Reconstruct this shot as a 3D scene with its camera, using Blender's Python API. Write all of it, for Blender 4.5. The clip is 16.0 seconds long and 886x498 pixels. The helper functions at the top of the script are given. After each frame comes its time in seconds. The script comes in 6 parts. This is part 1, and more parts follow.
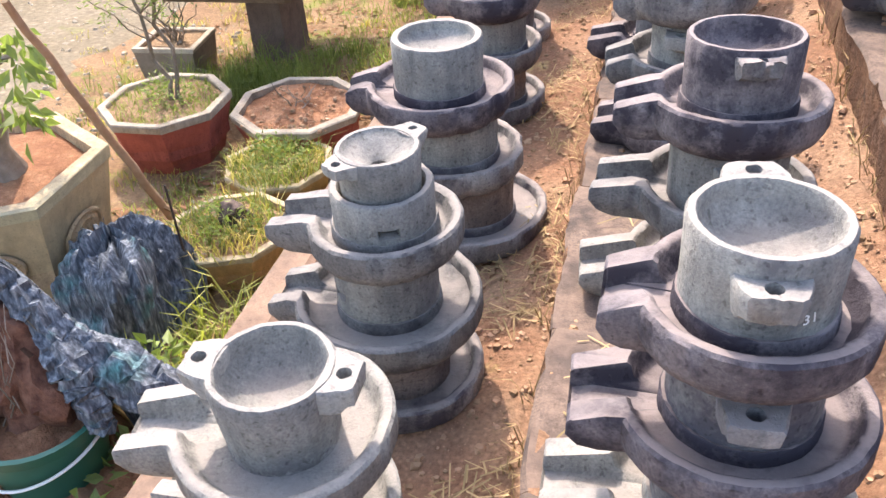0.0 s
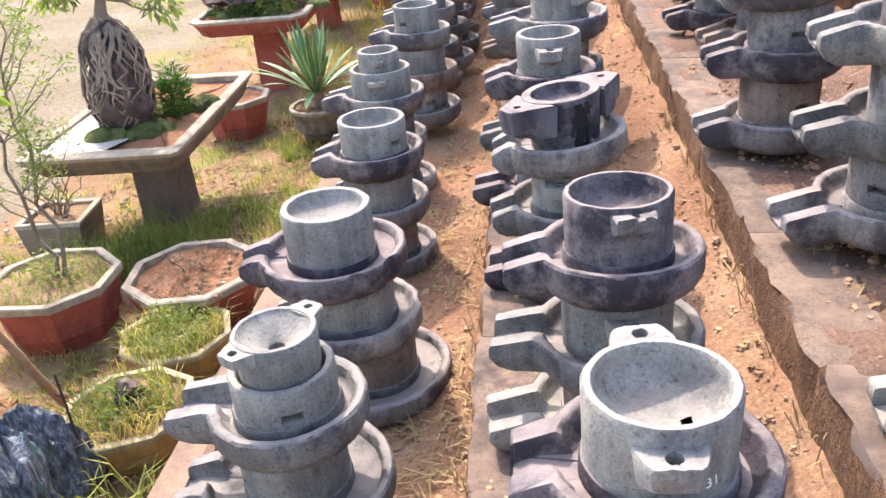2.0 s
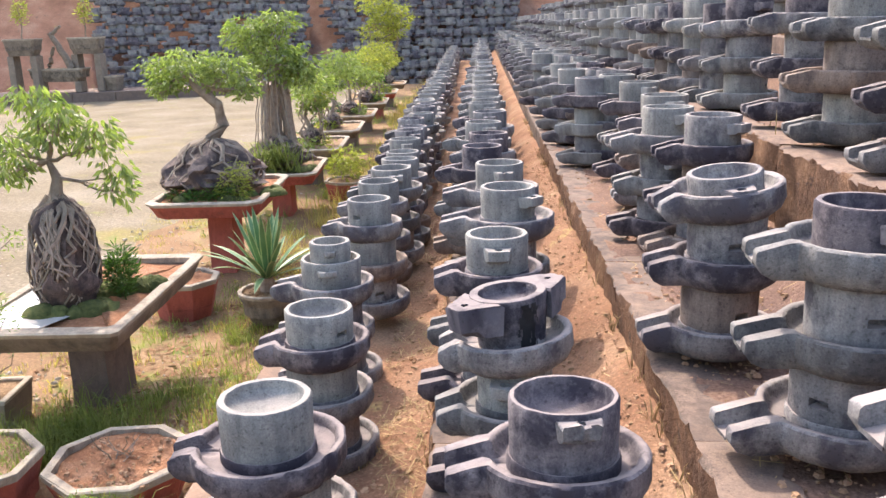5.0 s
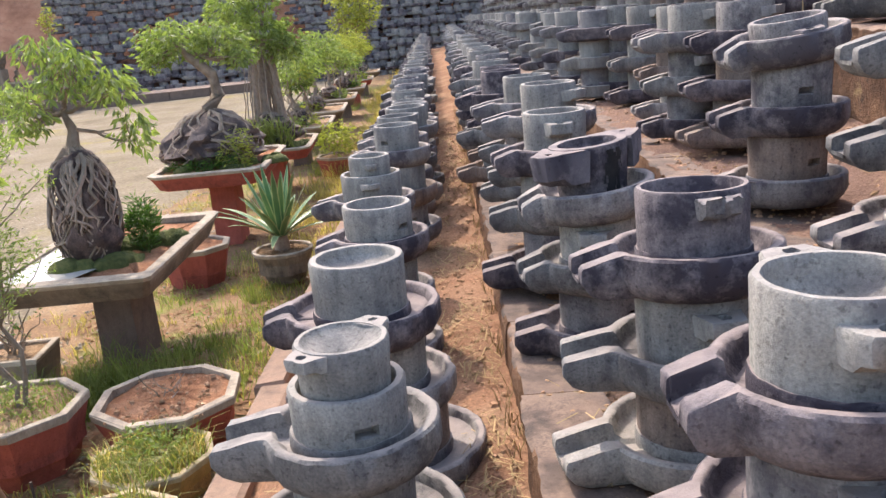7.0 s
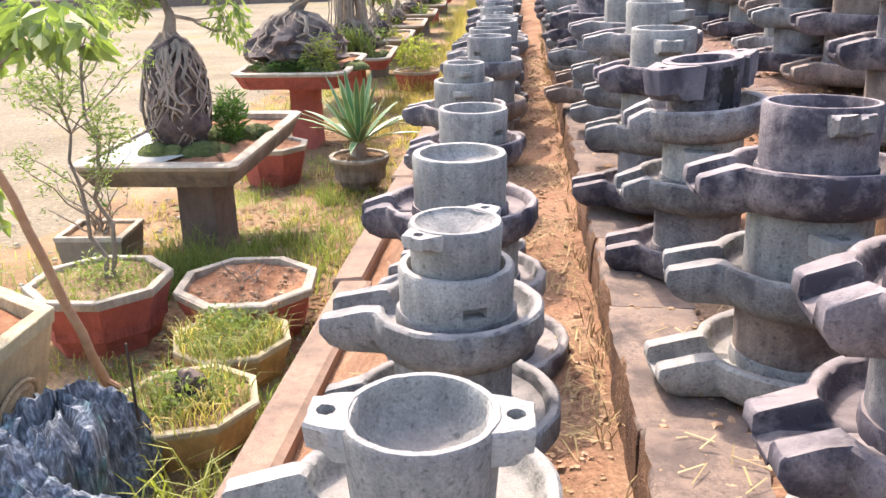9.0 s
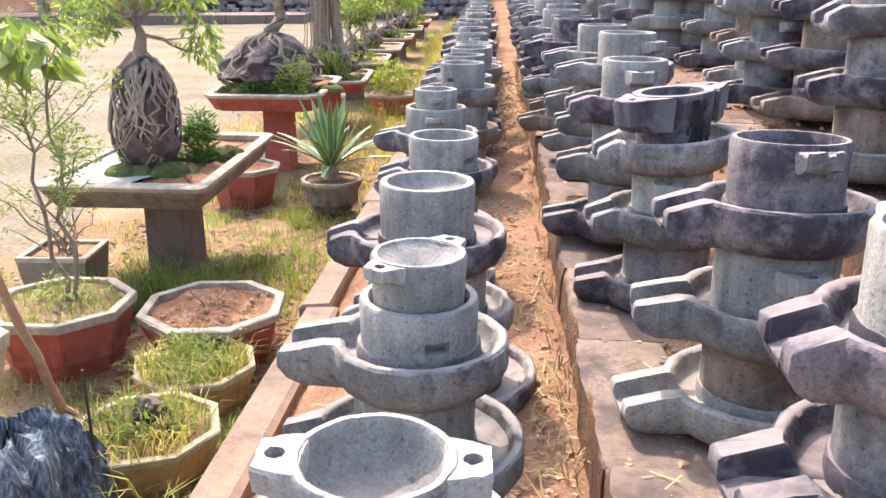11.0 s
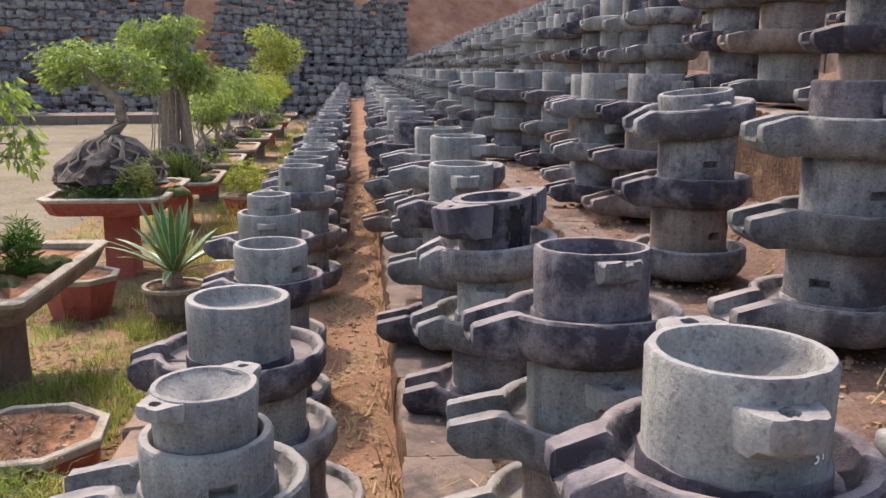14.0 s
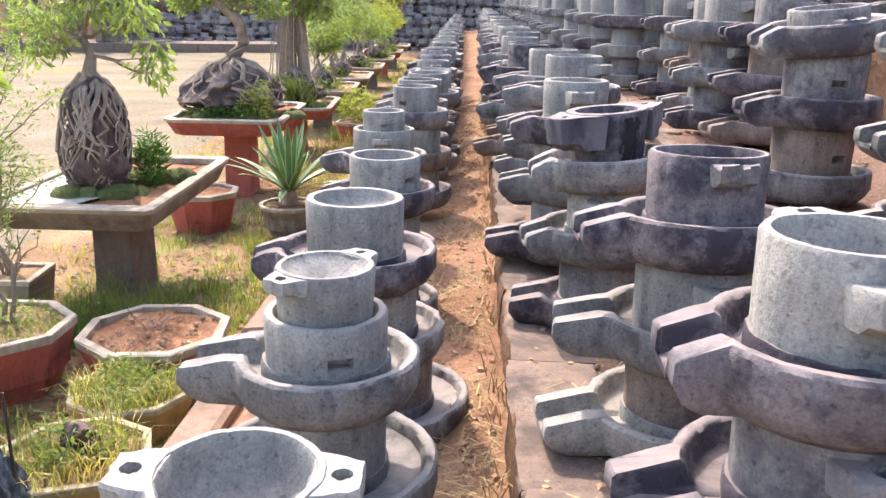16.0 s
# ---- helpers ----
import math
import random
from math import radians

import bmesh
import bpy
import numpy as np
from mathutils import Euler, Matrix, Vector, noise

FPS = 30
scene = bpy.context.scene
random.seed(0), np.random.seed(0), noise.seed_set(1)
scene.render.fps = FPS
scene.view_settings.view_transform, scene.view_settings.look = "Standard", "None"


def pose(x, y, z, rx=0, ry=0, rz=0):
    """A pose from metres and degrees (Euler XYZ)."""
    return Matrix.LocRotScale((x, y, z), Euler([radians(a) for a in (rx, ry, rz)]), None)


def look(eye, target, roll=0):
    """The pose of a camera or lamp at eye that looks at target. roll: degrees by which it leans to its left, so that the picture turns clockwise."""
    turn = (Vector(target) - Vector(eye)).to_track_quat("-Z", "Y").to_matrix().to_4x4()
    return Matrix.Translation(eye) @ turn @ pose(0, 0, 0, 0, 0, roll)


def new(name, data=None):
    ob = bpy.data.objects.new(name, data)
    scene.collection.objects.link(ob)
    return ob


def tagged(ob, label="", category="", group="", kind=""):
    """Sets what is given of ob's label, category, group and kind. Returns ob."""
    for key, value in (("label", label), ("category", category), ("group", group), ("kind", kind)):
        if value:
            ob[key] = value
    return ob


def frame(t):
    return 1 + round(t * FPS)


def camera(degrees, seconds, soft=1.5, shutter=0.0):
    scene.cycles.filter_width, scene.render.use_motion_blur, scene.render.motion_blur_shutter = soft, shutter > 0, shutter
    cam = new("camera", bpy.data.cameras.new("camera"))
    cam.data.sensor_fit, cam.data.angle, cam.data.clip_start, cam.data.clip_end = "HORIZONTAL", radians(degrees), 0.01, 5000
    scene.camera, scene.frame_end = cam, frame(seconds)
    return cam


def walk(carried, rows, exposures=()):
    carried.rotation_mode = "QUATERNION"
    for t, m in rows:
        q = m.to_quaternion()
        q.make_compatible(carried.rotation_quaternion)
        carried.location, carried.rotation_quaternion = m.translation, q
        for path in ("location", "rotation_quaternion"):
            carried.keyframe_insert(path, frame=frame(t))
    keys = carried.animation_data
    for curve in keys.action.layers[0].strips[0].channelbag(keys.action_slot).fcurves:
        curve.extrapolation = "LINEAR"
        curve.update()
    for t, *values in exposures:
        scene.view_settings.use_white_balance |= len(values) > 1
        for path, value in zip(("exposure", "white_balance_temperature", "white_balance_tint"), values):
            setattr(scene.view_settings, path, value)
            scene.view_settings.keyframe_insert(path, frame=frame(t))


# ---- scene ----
cam = camera(54.6, 16.0)
PATH = [
    (0, (0.099, 0.017, 2.457), (-0.364, 1.584, 1.304), -4.0),
    (0.5, (0.053, 0.019, 2.471), (-0.455, 1.579, 1.328), -5.0),
    (1, (0.087, 0.047, 2.497), (-0.329, 1.678, 1.417), -5.6),
    (1.5, (0.107, 0.056, 2.52), (-0.214, 1.752, 1.51), -5.6),
    (2, (0.114, 0.062, 2.544), (-0.144, 1.823, 1.631), -5.5),
    (2.5, (0.123, 0.064, 2.565), (-0.08, 1.882, 1.757), -5.0),
    (3, (0.133, 0.066, 2.585), (-0.007, 1.936, 1.89), -3.9),
    (3.5, (0.137, 0.075, 2.601), (0.054, 1.982, 2.006), -2.7),
    (4, (0.147, 0.091, 2.611), (0.113, 2.023, 2.093), -1.7),
    (4.5, (0.143, 0.091, 2.604), (0.104, 2.027, 2.107), -1.2),
    (5, (0.117, 0.09, 2.559), (-0.011, 2.018, 2.045), -1.6),
    (5.2, (0.09, 0.095, 2.553), (-0.13, 2.012, 2.026), -2.1),
    (7.3, (-0.282, -0.027, 2.092), (-0.338, 1.903, 1.571), -5.2),
    (7.5, (-0.305, -0.038, 2.079), (-0.401, 1.869, 1.484), -3.9),
    (8, (-0.34, -0.065, 2.079), (-0.516, 1.82, 1.436), -2.6),
    (8.2, (-0.352, -0.07, 2.076), (-0.549, 1.811, 1.425), -1.8),
    (10.3, (-0.371, -0.024, 2.072), (-0.569, 1.846, 1.389), -0.4),
    (10.5, (-0.366, -0.022, 2.073), (-0.552, 1.854, 1.405), -0.1),
    (11, (-0.348, -0.009, 2.077), (-0.498, 1.886, 1.454), 0.4),
    (11.5, (-0.336, 0.016, 2.084), (-0.452, 1.929, 1.512), 0.8),
    (12, (-0.327, 0.048, 2.101), (-0.419, 1.976, 1.577), 1.0),
    (12.5, (-0.309, 0.062, 2.097), (-0.375, 1.998, 1.6), 1.2),
    (13, (-0.283, 0.081, 2.105), (-0.296, 2.026, 1.639), 1.3),
    (13.5, (-0.243, 0.102, 2.113), (-0.167, 2.054, 1.686), 1.1),
    (14, (-0.2, 0.108, 2.101), (-0.052, 2.06, 1.692), 0.6),
    (14.5, (-0.176, 0.084, 2.06), (-0.052, 2.029, 1.611), 0.6),
    (15, (-0.217, 0.041, 2.026), (-0.243, 1.972, 1.508), 1.0),
    (15.5, (-0.238, 0.019, 2.022), (-0.365, 1.937, 1.467), 1.1),
    (16, (-0.215, 0.043, 2.027), (-0.31, 1.963, 1.473), 1.2),
]
EXPOSURES = [(0, 2.02, 6500, 16), (3, 2.03, 6500, 16), (3.8, 2.0, 6500, 16), (4.4, 1.55, 6500, 16), (4.7, 1.6, 6500, 16), (5, 1.87, 6500, 16), (7.3, 1.58, 6500, 16), (7.6, 1.83, 6500, 16), (8.2, 2.1, 6500, 16), (10.3, 2.15, 6500, 16), (12.0, 2.12, 6500, 16), (12.5, 2.06, 6500, 16), (13.0, 2.05, 6500, 16), (13.5, 1.85, 6500, 16), (14.0, 1.26, 6500, 16), (14.5, 1.58, 6500, 16), (15.0, 2.01, 6500, 16), (15.5, 2.1, 6500, 16), (16.0, 2.08, 6500, 16)]
walk(cam, [(t, look(eye, target, roll)) for t, eye, target, roll in PATH], EXPOSURES)

# ---------------------------------------------------------------- light
SUN_ELEV, SUN_AZ = 50.0, -28.0      # azimuth from +y, minus towards -x
world = bpy.data.worlds.new("world")
scene.world = world
world.use_nodes = True
wn = world.node_tree
sky = wn.nodes.new("ShaderNodeTexSky")
sky.sky_type = 'NISHITA'
sky.sun_disc = False
sky.sun_elevation = radians(SUN_ELEV)
sky.sun_rotation = radians(SUN_AZ)
sky.air_density, sky.dust_density = 1.2, 3.0
wbg = wn.nodes["Background"]
wbg.inputs[1].default_value = 0.15
wn.links.new(sky.outputs[0], wbg.inputs[0])
sun = new("sun", bpy.data.lights.new("sun", 'SUN'))
sun.data.energy, sun.data.angle, sun.data.color = 1.85, radians(1.0), (1.0, 0.925, 0.825)
_e, _a = radians(SUN_ELEV), radians(SUN_AZ)
SUN_DIR = Vector((math.sin(_a) * math.cos(_e), math.cos(_a) * math.cos(_e), math.sin(_e)))
sun.matrix_world = look((SUN_DIR * 30)[:], (0, 0, 0))

# ---------------------------------------------------------------- materials


def mat(name, rough=0.85, spec=0.3):
    m = bpy.data.materials.new(name)
    m.use_nodes = True
    b = m.node_tree.nodes["Principled BSDF"]
    b.inputs["Roughness"].default_value = rough
    b.inputs["Specular IOR Level"].default_value = spec
    return m, m.node_tree, b


def nd(t, kind, **kw):
    n = t.nodes.new(kind)
    for k, v in kw.items():
        n.inputs[k.replace("_", " ")].default_value = v
    return n


def coords(t, world_space):
    if world_space:
        return nd(t, "ShaderNodeNewGeometry").outputs["Position"]
    c = nd(t, "ShaderNodeTexCoord").outputs["Object"]
    # every object takes its own stretch of the pattern
    add = nd(t, "ShaderNodeVectorMath")
    oi = nd(t, "ShaderNodeObjectInfo")
    mul = nd(t, "ShaderNodeMath")
    mul.operation, mul.inputs[1].default_value = 'MULTIPLY', 37.0
    t.links.new(oi.outputs["Random"], mul.inputs[0])
    t.links.new(c, add.inputs[0])
    t.links.new(mul.outputs[0], add.inputs[1])
    return add.outputs[0]


def noise_tex(t, vec, scale, detail=4.0, rough=0.6):
    n = nd(t, "ShaderNodeTexNoise", Scale=scale, Detail=detail, Roughness=rough)
    t.links.new(vec, n.inputs["Vector"])
    return n.outputs["Fac"]


def ramp(t, fac, stops):
    r = nd(t, "ShaderNodeValToRGB")
    e = r.color_ramp.elements
    while len(e) < len(stops):
        e.new(0.5)
    for el, (p, c) in zip(e, stops):
        el.position, el.color = p, (*c, 1) if len(c) == 3 else c
    t.links.new(fac, r.inputs[0])
    return r.outputs[0]


def mix(t, fac, a, b, mode='MIX'):
    m = nd(t, "ShaderNodeMix")
    m.data_type, m.blend_type = 'RGBA', mode
    for s, v in ((m.inputs["Factor"], fac), (m.inputs[6], a), (m.inputs[7], b)):
        if isinstance(v, (int, float)):
            s.default_value = v
        elif isinstance(v, tuple):
            s.default_value = (*v, 1)
        else:
            t.links.new(v, s)
    return m.outputs[2]


def bump(t, b, h, strength, dist):
    n = nd(t, "ShaderNodeBump", Strength=strength, Distance=dist)
    t.links.new(h, n.inputs["Height"])
    t.links.new(n.outputs[0], b.inputs["Normal"])


def stone_mat(name, lo, hi, stain, stain_at, speck=0.5, dust_sun=(0.34, 0.24, 0.17), dust_sun_amt=0.55, dust_sun_at=0.42):
    """Dressed granite: fine pepper, broad tone, dark weather stains, upward faces dusty with soil and painted paler as
    if sunlit.
    """
    m, t, b = mat(name, 0.88, 0.25)
    v = coords(t, False)
    oi = nd(t, "ShaderNodeObjectInfo").outputs["Random"]
    base = mix(t, oi, lo, hi)
    broad = ramp(t, noise_tex(t, v, 7.0, 5.0), [(0.3, (0.62, 0.61, 0.62)), (0.7, (1.22, 1.20, 1.15))])
    base = mix(t, 1.0, base, broad, 'MULTIPLY')
    sq = nd(t, "ShaderNodeVectorMath")
    sq.operation, sq.inputs[1].default_value = 'MULTIPLY', (1.0, 1.0, 0.14)
    t.links.new(v, sq.inputs[0])
    streak = ramp(t, noise_tex(t, sq.outputs[0], 34.0, 4.0), [(0.35, (0.80, 0.80, 0.80)), (0.62, (1.10, 1.09, 1.07))])
    base = mix(t, 1.0, base, streak, 'MULTIPLY')
    fine = ramp(t, noise_tex(t, v, 150.0, 3.0, 0.7), [(0.32, (0.5, 0.5, 0.52)), (0.5, (1, 1, 1)), (0.68, (1.45, 1.43, 1.4))])
    base = mix(t, speck, base, mix(t, 1.0, base, fine, 'MULTIPLY'))
    st = ramp(t, noise_tex(t, v, 5.0, 9.0, 0.70), [(stain_at - 0.05, (0, 0, 0)), (stain_at + 0.07, (1, 1, 1))])
    base = mix(t, st, base, stain)
    # chisel pits, and arrises worn pale
    pit = ramp(t, noise_tex(t, v, 85.0, 2.0, 0.5), [(0.60, (1, 1, 1)), (0.70, (0.62, 0.61, 0.61))])
    base = mix(t, 1.0, base, pit, 'MULTIPLY')
    wear = ramp(t, nd(t, "ShaderNodeNewGeometry").outputs["Pointiness"], [(0.555, (0, 0, 0)), (0.66, (0.5, 0.5, 0.5))])
    base = mix(t, wear, base, tuple(min(0.5, 1.35 * c) for c in hi))
    # dusty tint on upward faces, also painted paler to stand in for sun
    g = nd(t, "ShaderNodeNewGeometry")
    sep = nd(t, "ShaderNodeSeparateXYZ")
    t.links.new(g.outputs["Normal"], sep.inputs[0])
    up = ramp(t, sep.outputs[2], [(0.75, (0, 0, 0)), (0.98, (1, 1, 1))])
    dn = ramp(t, noise_tex(t, v, 11.0, 6.0), [(dust_sun_at, (0, 0, 0)), (dust_sun_at + 0.24, (dust_sun_amt,) * 3)])
    base = mix(t, mix(t, 1.0, up, dn, 'MULTIPLY'), base, dust_sun)
    t.links.new(base, b.inputs["Base Color"])
    h = mix(t, 0.35, noise_tex(t, v, 170.0, 3.0, 0.7), noise_tex(t, v, 26.0, 4.0))
    bump(t, b, h, 0.55, 0.006)
    return m


GRANITE = stone_mat("granite_grey", (0.235, 0.228, 0.208), (0.305, 0.294, 0.268), (0.15, 0.138, 0.134), 0.60, dust_sun=(0.31, 0.272, 0.238), dust_sun_amt=0.75, dust_sun_at=0.32)
GRANITE_MID = stone_mat("granite_weathered", (0.20, 0.19, 0.186), (0.285, 0.27, 0.258), (0.085, 0.076, 0.084), 0.52, dust_sun=(0.30, 0.252, 0.225), dust_sun_amt=0.85, dust_sun_at=0.28)
GRANITE_DARK = stone_mat("granite_dark", (0.15, 0.128, 0.134), (0.215, 0.19, 0.193), (0.045, 0.038, 0.046), 0.49, dust_sun=(0.25, 0.205, 0.187), dust_sun_amt=0.85, dust_sun_at=0.28)
GRANITE_SLATE = stone_mat("granite_slate", (0.15, 0.146, 0.14), (0.21, 0.203, 0.193), (0.07, 0.066, 0.066), 0.54, dust_sun=(0.285, 0.252, 0.225), dust_sun_amt=0.8, dust_sun_at=0.3)
GRANITE_RUST = stone_mat("granite_rusty", (0.20, 0.15, 0.12), (0.25, 0.20, 0.17), (0.10, 0.07, 0.06), 0.58)


def soil_mat(name, a, b_, c, scale=1.0, grass=None, gravel=None, rel=1.0):
    m, t, b = mat(name, 0.95, 0.1)
    v = coords(t, True)
    col = ramp(t, noise_tex(t, v, 1.3 * scale, 6.0), [(0.3, a), (0.5, b_), (0.7, c)])
    fine = ramp(t, noise_tex(t, v, 46.0 * scale, 5.0, 0.7), [(0.3, (0.55, 0.55, 0.55)), (0.5, (1, 1, 1)), (0.7, (1.3, 1.28, 1.25))])
    col = mix(t, 0.8, col, mix(t, 1.0, col, fine, 'MULTIPLY'))
    if grass:
        for sc, at, gc in grass:
            k = ramp(t, noise_tex(t, v, sc, 7.0, 0.68), [(at, (0, 0, 0)), (at + 0.08, (1, 1, 1))])
            col = mix(t, k, col, gc)
    if gravel:
        vo = nd(t, "ShaderNodeTexVoronoi", Scale=gravel)
        t.links.new(v, vo.inputs["Vector"])
        k = ramp(t, vo.outputs["Distance"], [(0.1, (1.25, 1.22, 1.2)), (0.45, (0.8, 0.78, 0.75))])
        col = mix(t, 0.7, col, mix(t, 1.0, col, k, 'MULTIPLY'))
    t.links.new(col, b.inputs["Base Color"])
    h = mix(t, 0.5, noise_tex(t, v, 60.0, 5.0, 0.7), noise_tex(t, v, 9.0, 5.0))
    bump(t, b, h, 0.9, 0.02 * rel)
    return m


SOIL_RED = soil_mat("red_soil", (0.205, 0.105, 0.062), (0.285, 0.16, 0.096), (0.35, 0.23, 0.145), 1.4,
                    grass=[(3.1, 0.60, (0.40, 0.30, 0.13))], gravel=55.0)
SOIL_POT = soil_mat("potting_soil", (0.24, 0.11, 0.06), (0.35, 0.175, 0.095), (0.42, 0.24, 0.145), 4.0, gravel=32.0, rel=2.0)
SOIL_PALE = soil_mat("sandy_pot_soil", (0.22, 0.14, 0.08), (0.31, 0.205, 0.12), (0.38, 0.27, 0.165), 3.0, gravel=45.0, rel=1.5)
FIELD = soil_mat("garden_ground", (0.19, 0.115, 0.062), (0.27, 0.17, 0.095), (0.34, 0.25, 0.15), 0.9,
                 grass=[(1.1, 0.55, (0.25, 0.235, 0.08)), (2.7, 0.58, (0.15, 0.185, 0.05)), (6.0, 0.62, (0.15, 0.09, 0.055))], gravel=40.0)
YARD = soil_mat("yard_gravel", (0.172, 0.14, 0.09), (0.225, 0.185, 0.125), (0.265, 0.228, 0.168), 0.5,
                grass=[(0.35, 0.56, (0.25, 0.205, 0.085)), (1.4, 0.60, (0.20, 0.20, 0.075)), (5.0, 0.64, (0.33, 0.30, 0.24))], gravel=16.0)
BANK = soil_mat("laterite_bank", (0.17, 0.085, 0.055), (0.25, 0.13, 0.085), (0.31, 0.19, 0.13), 0.9,
                grass=[(1.7, 0.64, (0.28, 0.22, 0.09)), (3.5, 0.60, (0.13, 0.085, 0.065))])
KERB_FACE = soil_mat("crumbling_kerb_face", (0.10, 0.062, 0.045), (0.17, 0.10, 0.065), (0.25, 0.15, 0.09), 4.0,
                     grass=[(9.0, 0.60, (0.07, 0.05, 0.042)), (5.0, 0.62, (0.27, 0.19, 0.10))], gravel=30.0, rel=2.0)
LATERITE = stone_mat("laterite_kerb", (0.17, 0.12, 0.095), (0.235, 0.165, 0.125), (0.09, 0.065, 0.055), 0.54, 0.7,
                     dust_sun=(0.25, 0.17, 0.115), dust_sun_amt=0.5)
SLAB = stone_mat("kerb_slab", (0.13, 0.095, 0.076), (0.185, 0.135, 0.105), (0.068, 0.052, 0.044), 0.52, 0.8,
                 dust_sun=(0.27, 0.185, 0.135), dust_sun_amt=0.6, dust_sun_at=0.46)
TERRACE = soil_mat("terrace_soil", (0.15, 0.10, 0.082), (0.22, 0.14, 0.105), (0.30, 0.19, 0.13), 1.7,
                   grass=[(2.3, 0.60, (0.34, 0.19, 0.105)), (5.0, 0.66, (0.33, 0.25, 0.15))], gravel=48.0, rel=1.3)
BEAM = stone_mat("soiled_beam_concrete", (0.175, 0.118, 0.085), (0.235, 0.16, 0.115), (0.095, 0.068, 0.05), 0.54, 0.5,
                 dust_sun=(0.28, 0.175, 0.115), dust_sun_amt=0.5)
CONCRETE = stone_mat("old_concrete", (0.185, 0.15, 0.115), (0.24, 0.195, 0.145), (0.085, 0.07, 0.05), 0.53, 0.4,
                     dust_sun=(0.40, 0.27, 0.17), dust_sun_amt=0.5)
RIM = stone_mat("pale_pot_rim", (0.32, 0.27, 0.205), (0.39, 0.335, 0.26), (0.17, 0.135, 0.095), 0.56, 0.4, dust_sun_amt=0.25)
RED_POT = stone_mat("red_painted_concrete", (0.30, 0.075, 0.055), (0.36, 0.105, 0.075), (0.17, 0.07, 0.05), 0.62, 0.3, dust_sun_amt=0.3)
OCHRE_POT = stone_mat("ochre_painted_concrete", (0.42, 0.25, 0.10), (0.47, 0.29, 0.13), (0.20, 0.13, 0.07), 0.6, 0.35, dust_sun_amt=0.3)
TAN_POT = stone_mat("tan_cast_concrete", (0.40, 0.275, 0.155), (0.45, 0.315, 0.185), (0.19, 0.125, 0.07), 0.62, 0.35, dust_sun_amt=0.3)
ROCK = stone_mat("dark_rock", (0.14, 0.10, 0.085), (0.20, 0.15, 0.125), (0.06, 0.045, 0.042), 0.5, 0.6, dust_sun_amt=0.2)


def plain_mat(name, lo, hi, scale, rough=0.8, bumpy=0.4, dist=0.01, spec=0.25, translucent=False):
    m, t, b = mat(name, rough, spec)
    v = coords(t, False)
    col = ramp(t, noise_tex(t, v, scale, 5.0), [(0.3, lo), (0.7, hi)])
    g = nd(t, "ShaderNodeNewGeometry")
    k = ramp(t, g.outputs["Random Per Island"], [(0.0, (0.65, 0.68, 0.6)), (1.0, (1.35, 1.3, 1.25))])
    col = mix(t, 1.0, col, k, 'MULTIPLY')
    t.links.new(col, b.inputs["Base Color"])
    if bumpy:
        bump(t, b, noise_tex(t, v, scale * 5, 4.0), bumpy, dist)
    if translucent:
        tr = nd(t, "ShaderNodeBsdfTranslucent")
        t.links.new(mix(t, 1.0, col, (1.2, 1.35, 0.65), 'MULTIPLY'), tr.inputs["Color"])
        ms = nd(t, "ShaderNodeMixShader", Fac=0.45)
        out = t.nodes["Material Output"]
        t.links.new(b.outputs[0], ms.inputs[1])
        t.links.new(tr.outputs[0], ms.inputs[2])
        t.links.new(ms.outputs[0], out.inputs[0])
    return m


BARK = plain_mat("grey_bark", (0.17, 0.13, 0.10), (0.33, 0.27, 0.22), 14.0, 0.9, 0.8, 0.01)
ROOT = plain_mat("pale_root", (0.22, 0.17, 0.135), (0.37, 0.295, 0.24), 20.0, 0.9, 0.6, 0.006)
LEAF = plain_mat("fresh_leaf", (0.15, 0.20, 0.06), (0.275, 0.325, 0.115), 3.0, 0.5, 0, spec=0.4, translucent=True)
LEAF_DARK = plain_mat("dark_leaf", (0.045, 0.10, 0.022), (0.10, 0.18, 0.04), 3.0, 0.5, 0, spec=0.4, translucent=True)
LEAF_YELLOW = plain_mat("yellow_green_leaf", (0.24, 0.26, 0.06), (0.36, 0.36, 0.10), 3.0, 0.6, 0, translucent=True)
GRASS = plain_mat("grass_blade", (0.14, 0.18, 0.055), (0.28, 0.295, 0.10), 2.0, 0.6, 0, translucent=True)
GRASS_DRY = plain_mat("dry_grass_blade", (0.36, 0.28, 0.10), (0.50, 0.40, 0.17), 2.0, 0.7, 0, translucent=True)
STRAW = plain_mat("dry_straw", (0.27, 0.185, 0.085), (0.42, 0.31, 0.16), 2.0, 0.8, 0)
MOSS = plain_mat("moss", (0.06, 0.08, 0.025), (0.145, 0.15, 0.05), 30.0, 0.95, 0.9, 0.02)
AGAVE = plain_mat("agave_leaf", (0.07, 0.155, 0.06), (0.13, 0.235, 0.095), 6.0, 0.45, 0.1, spec=0.4)
AGAVE_EDGE = plain_mat("agave_margin", (0.26, 0.33, 0.15), (0.42, 0.45, 0.24), 6.0, 0.5, 0)
NET, _t, _b = mat("dark_shade_net", 0.75, 0.25)
_v = nd(_t, "ShaderNodeVectorMath")
_v.operation, _v.inputs[1].default_value = 'MULTIPLY', (1.0, 1.0, 0.18)
_t.links.new(coords(_t, False), _v.inputs[0])
_n = noise_tex(_t, _v.outputs[0], 64.0, 5.0, 0.62)
_c = ramp(_t, _n, [(0.36, (0.04, 0.047, 0.056)), (0.52, (0.12, 0.135, 0.155)), (0.68, (0.30, 0.325, 0.35))])
_g = ramp(_t, noise_tex(_t, coords(_t, False), 5.0, 3.0), [(0.55, (1, 1, 1)), (0.7, (0.5, 1.2, 1.1))])
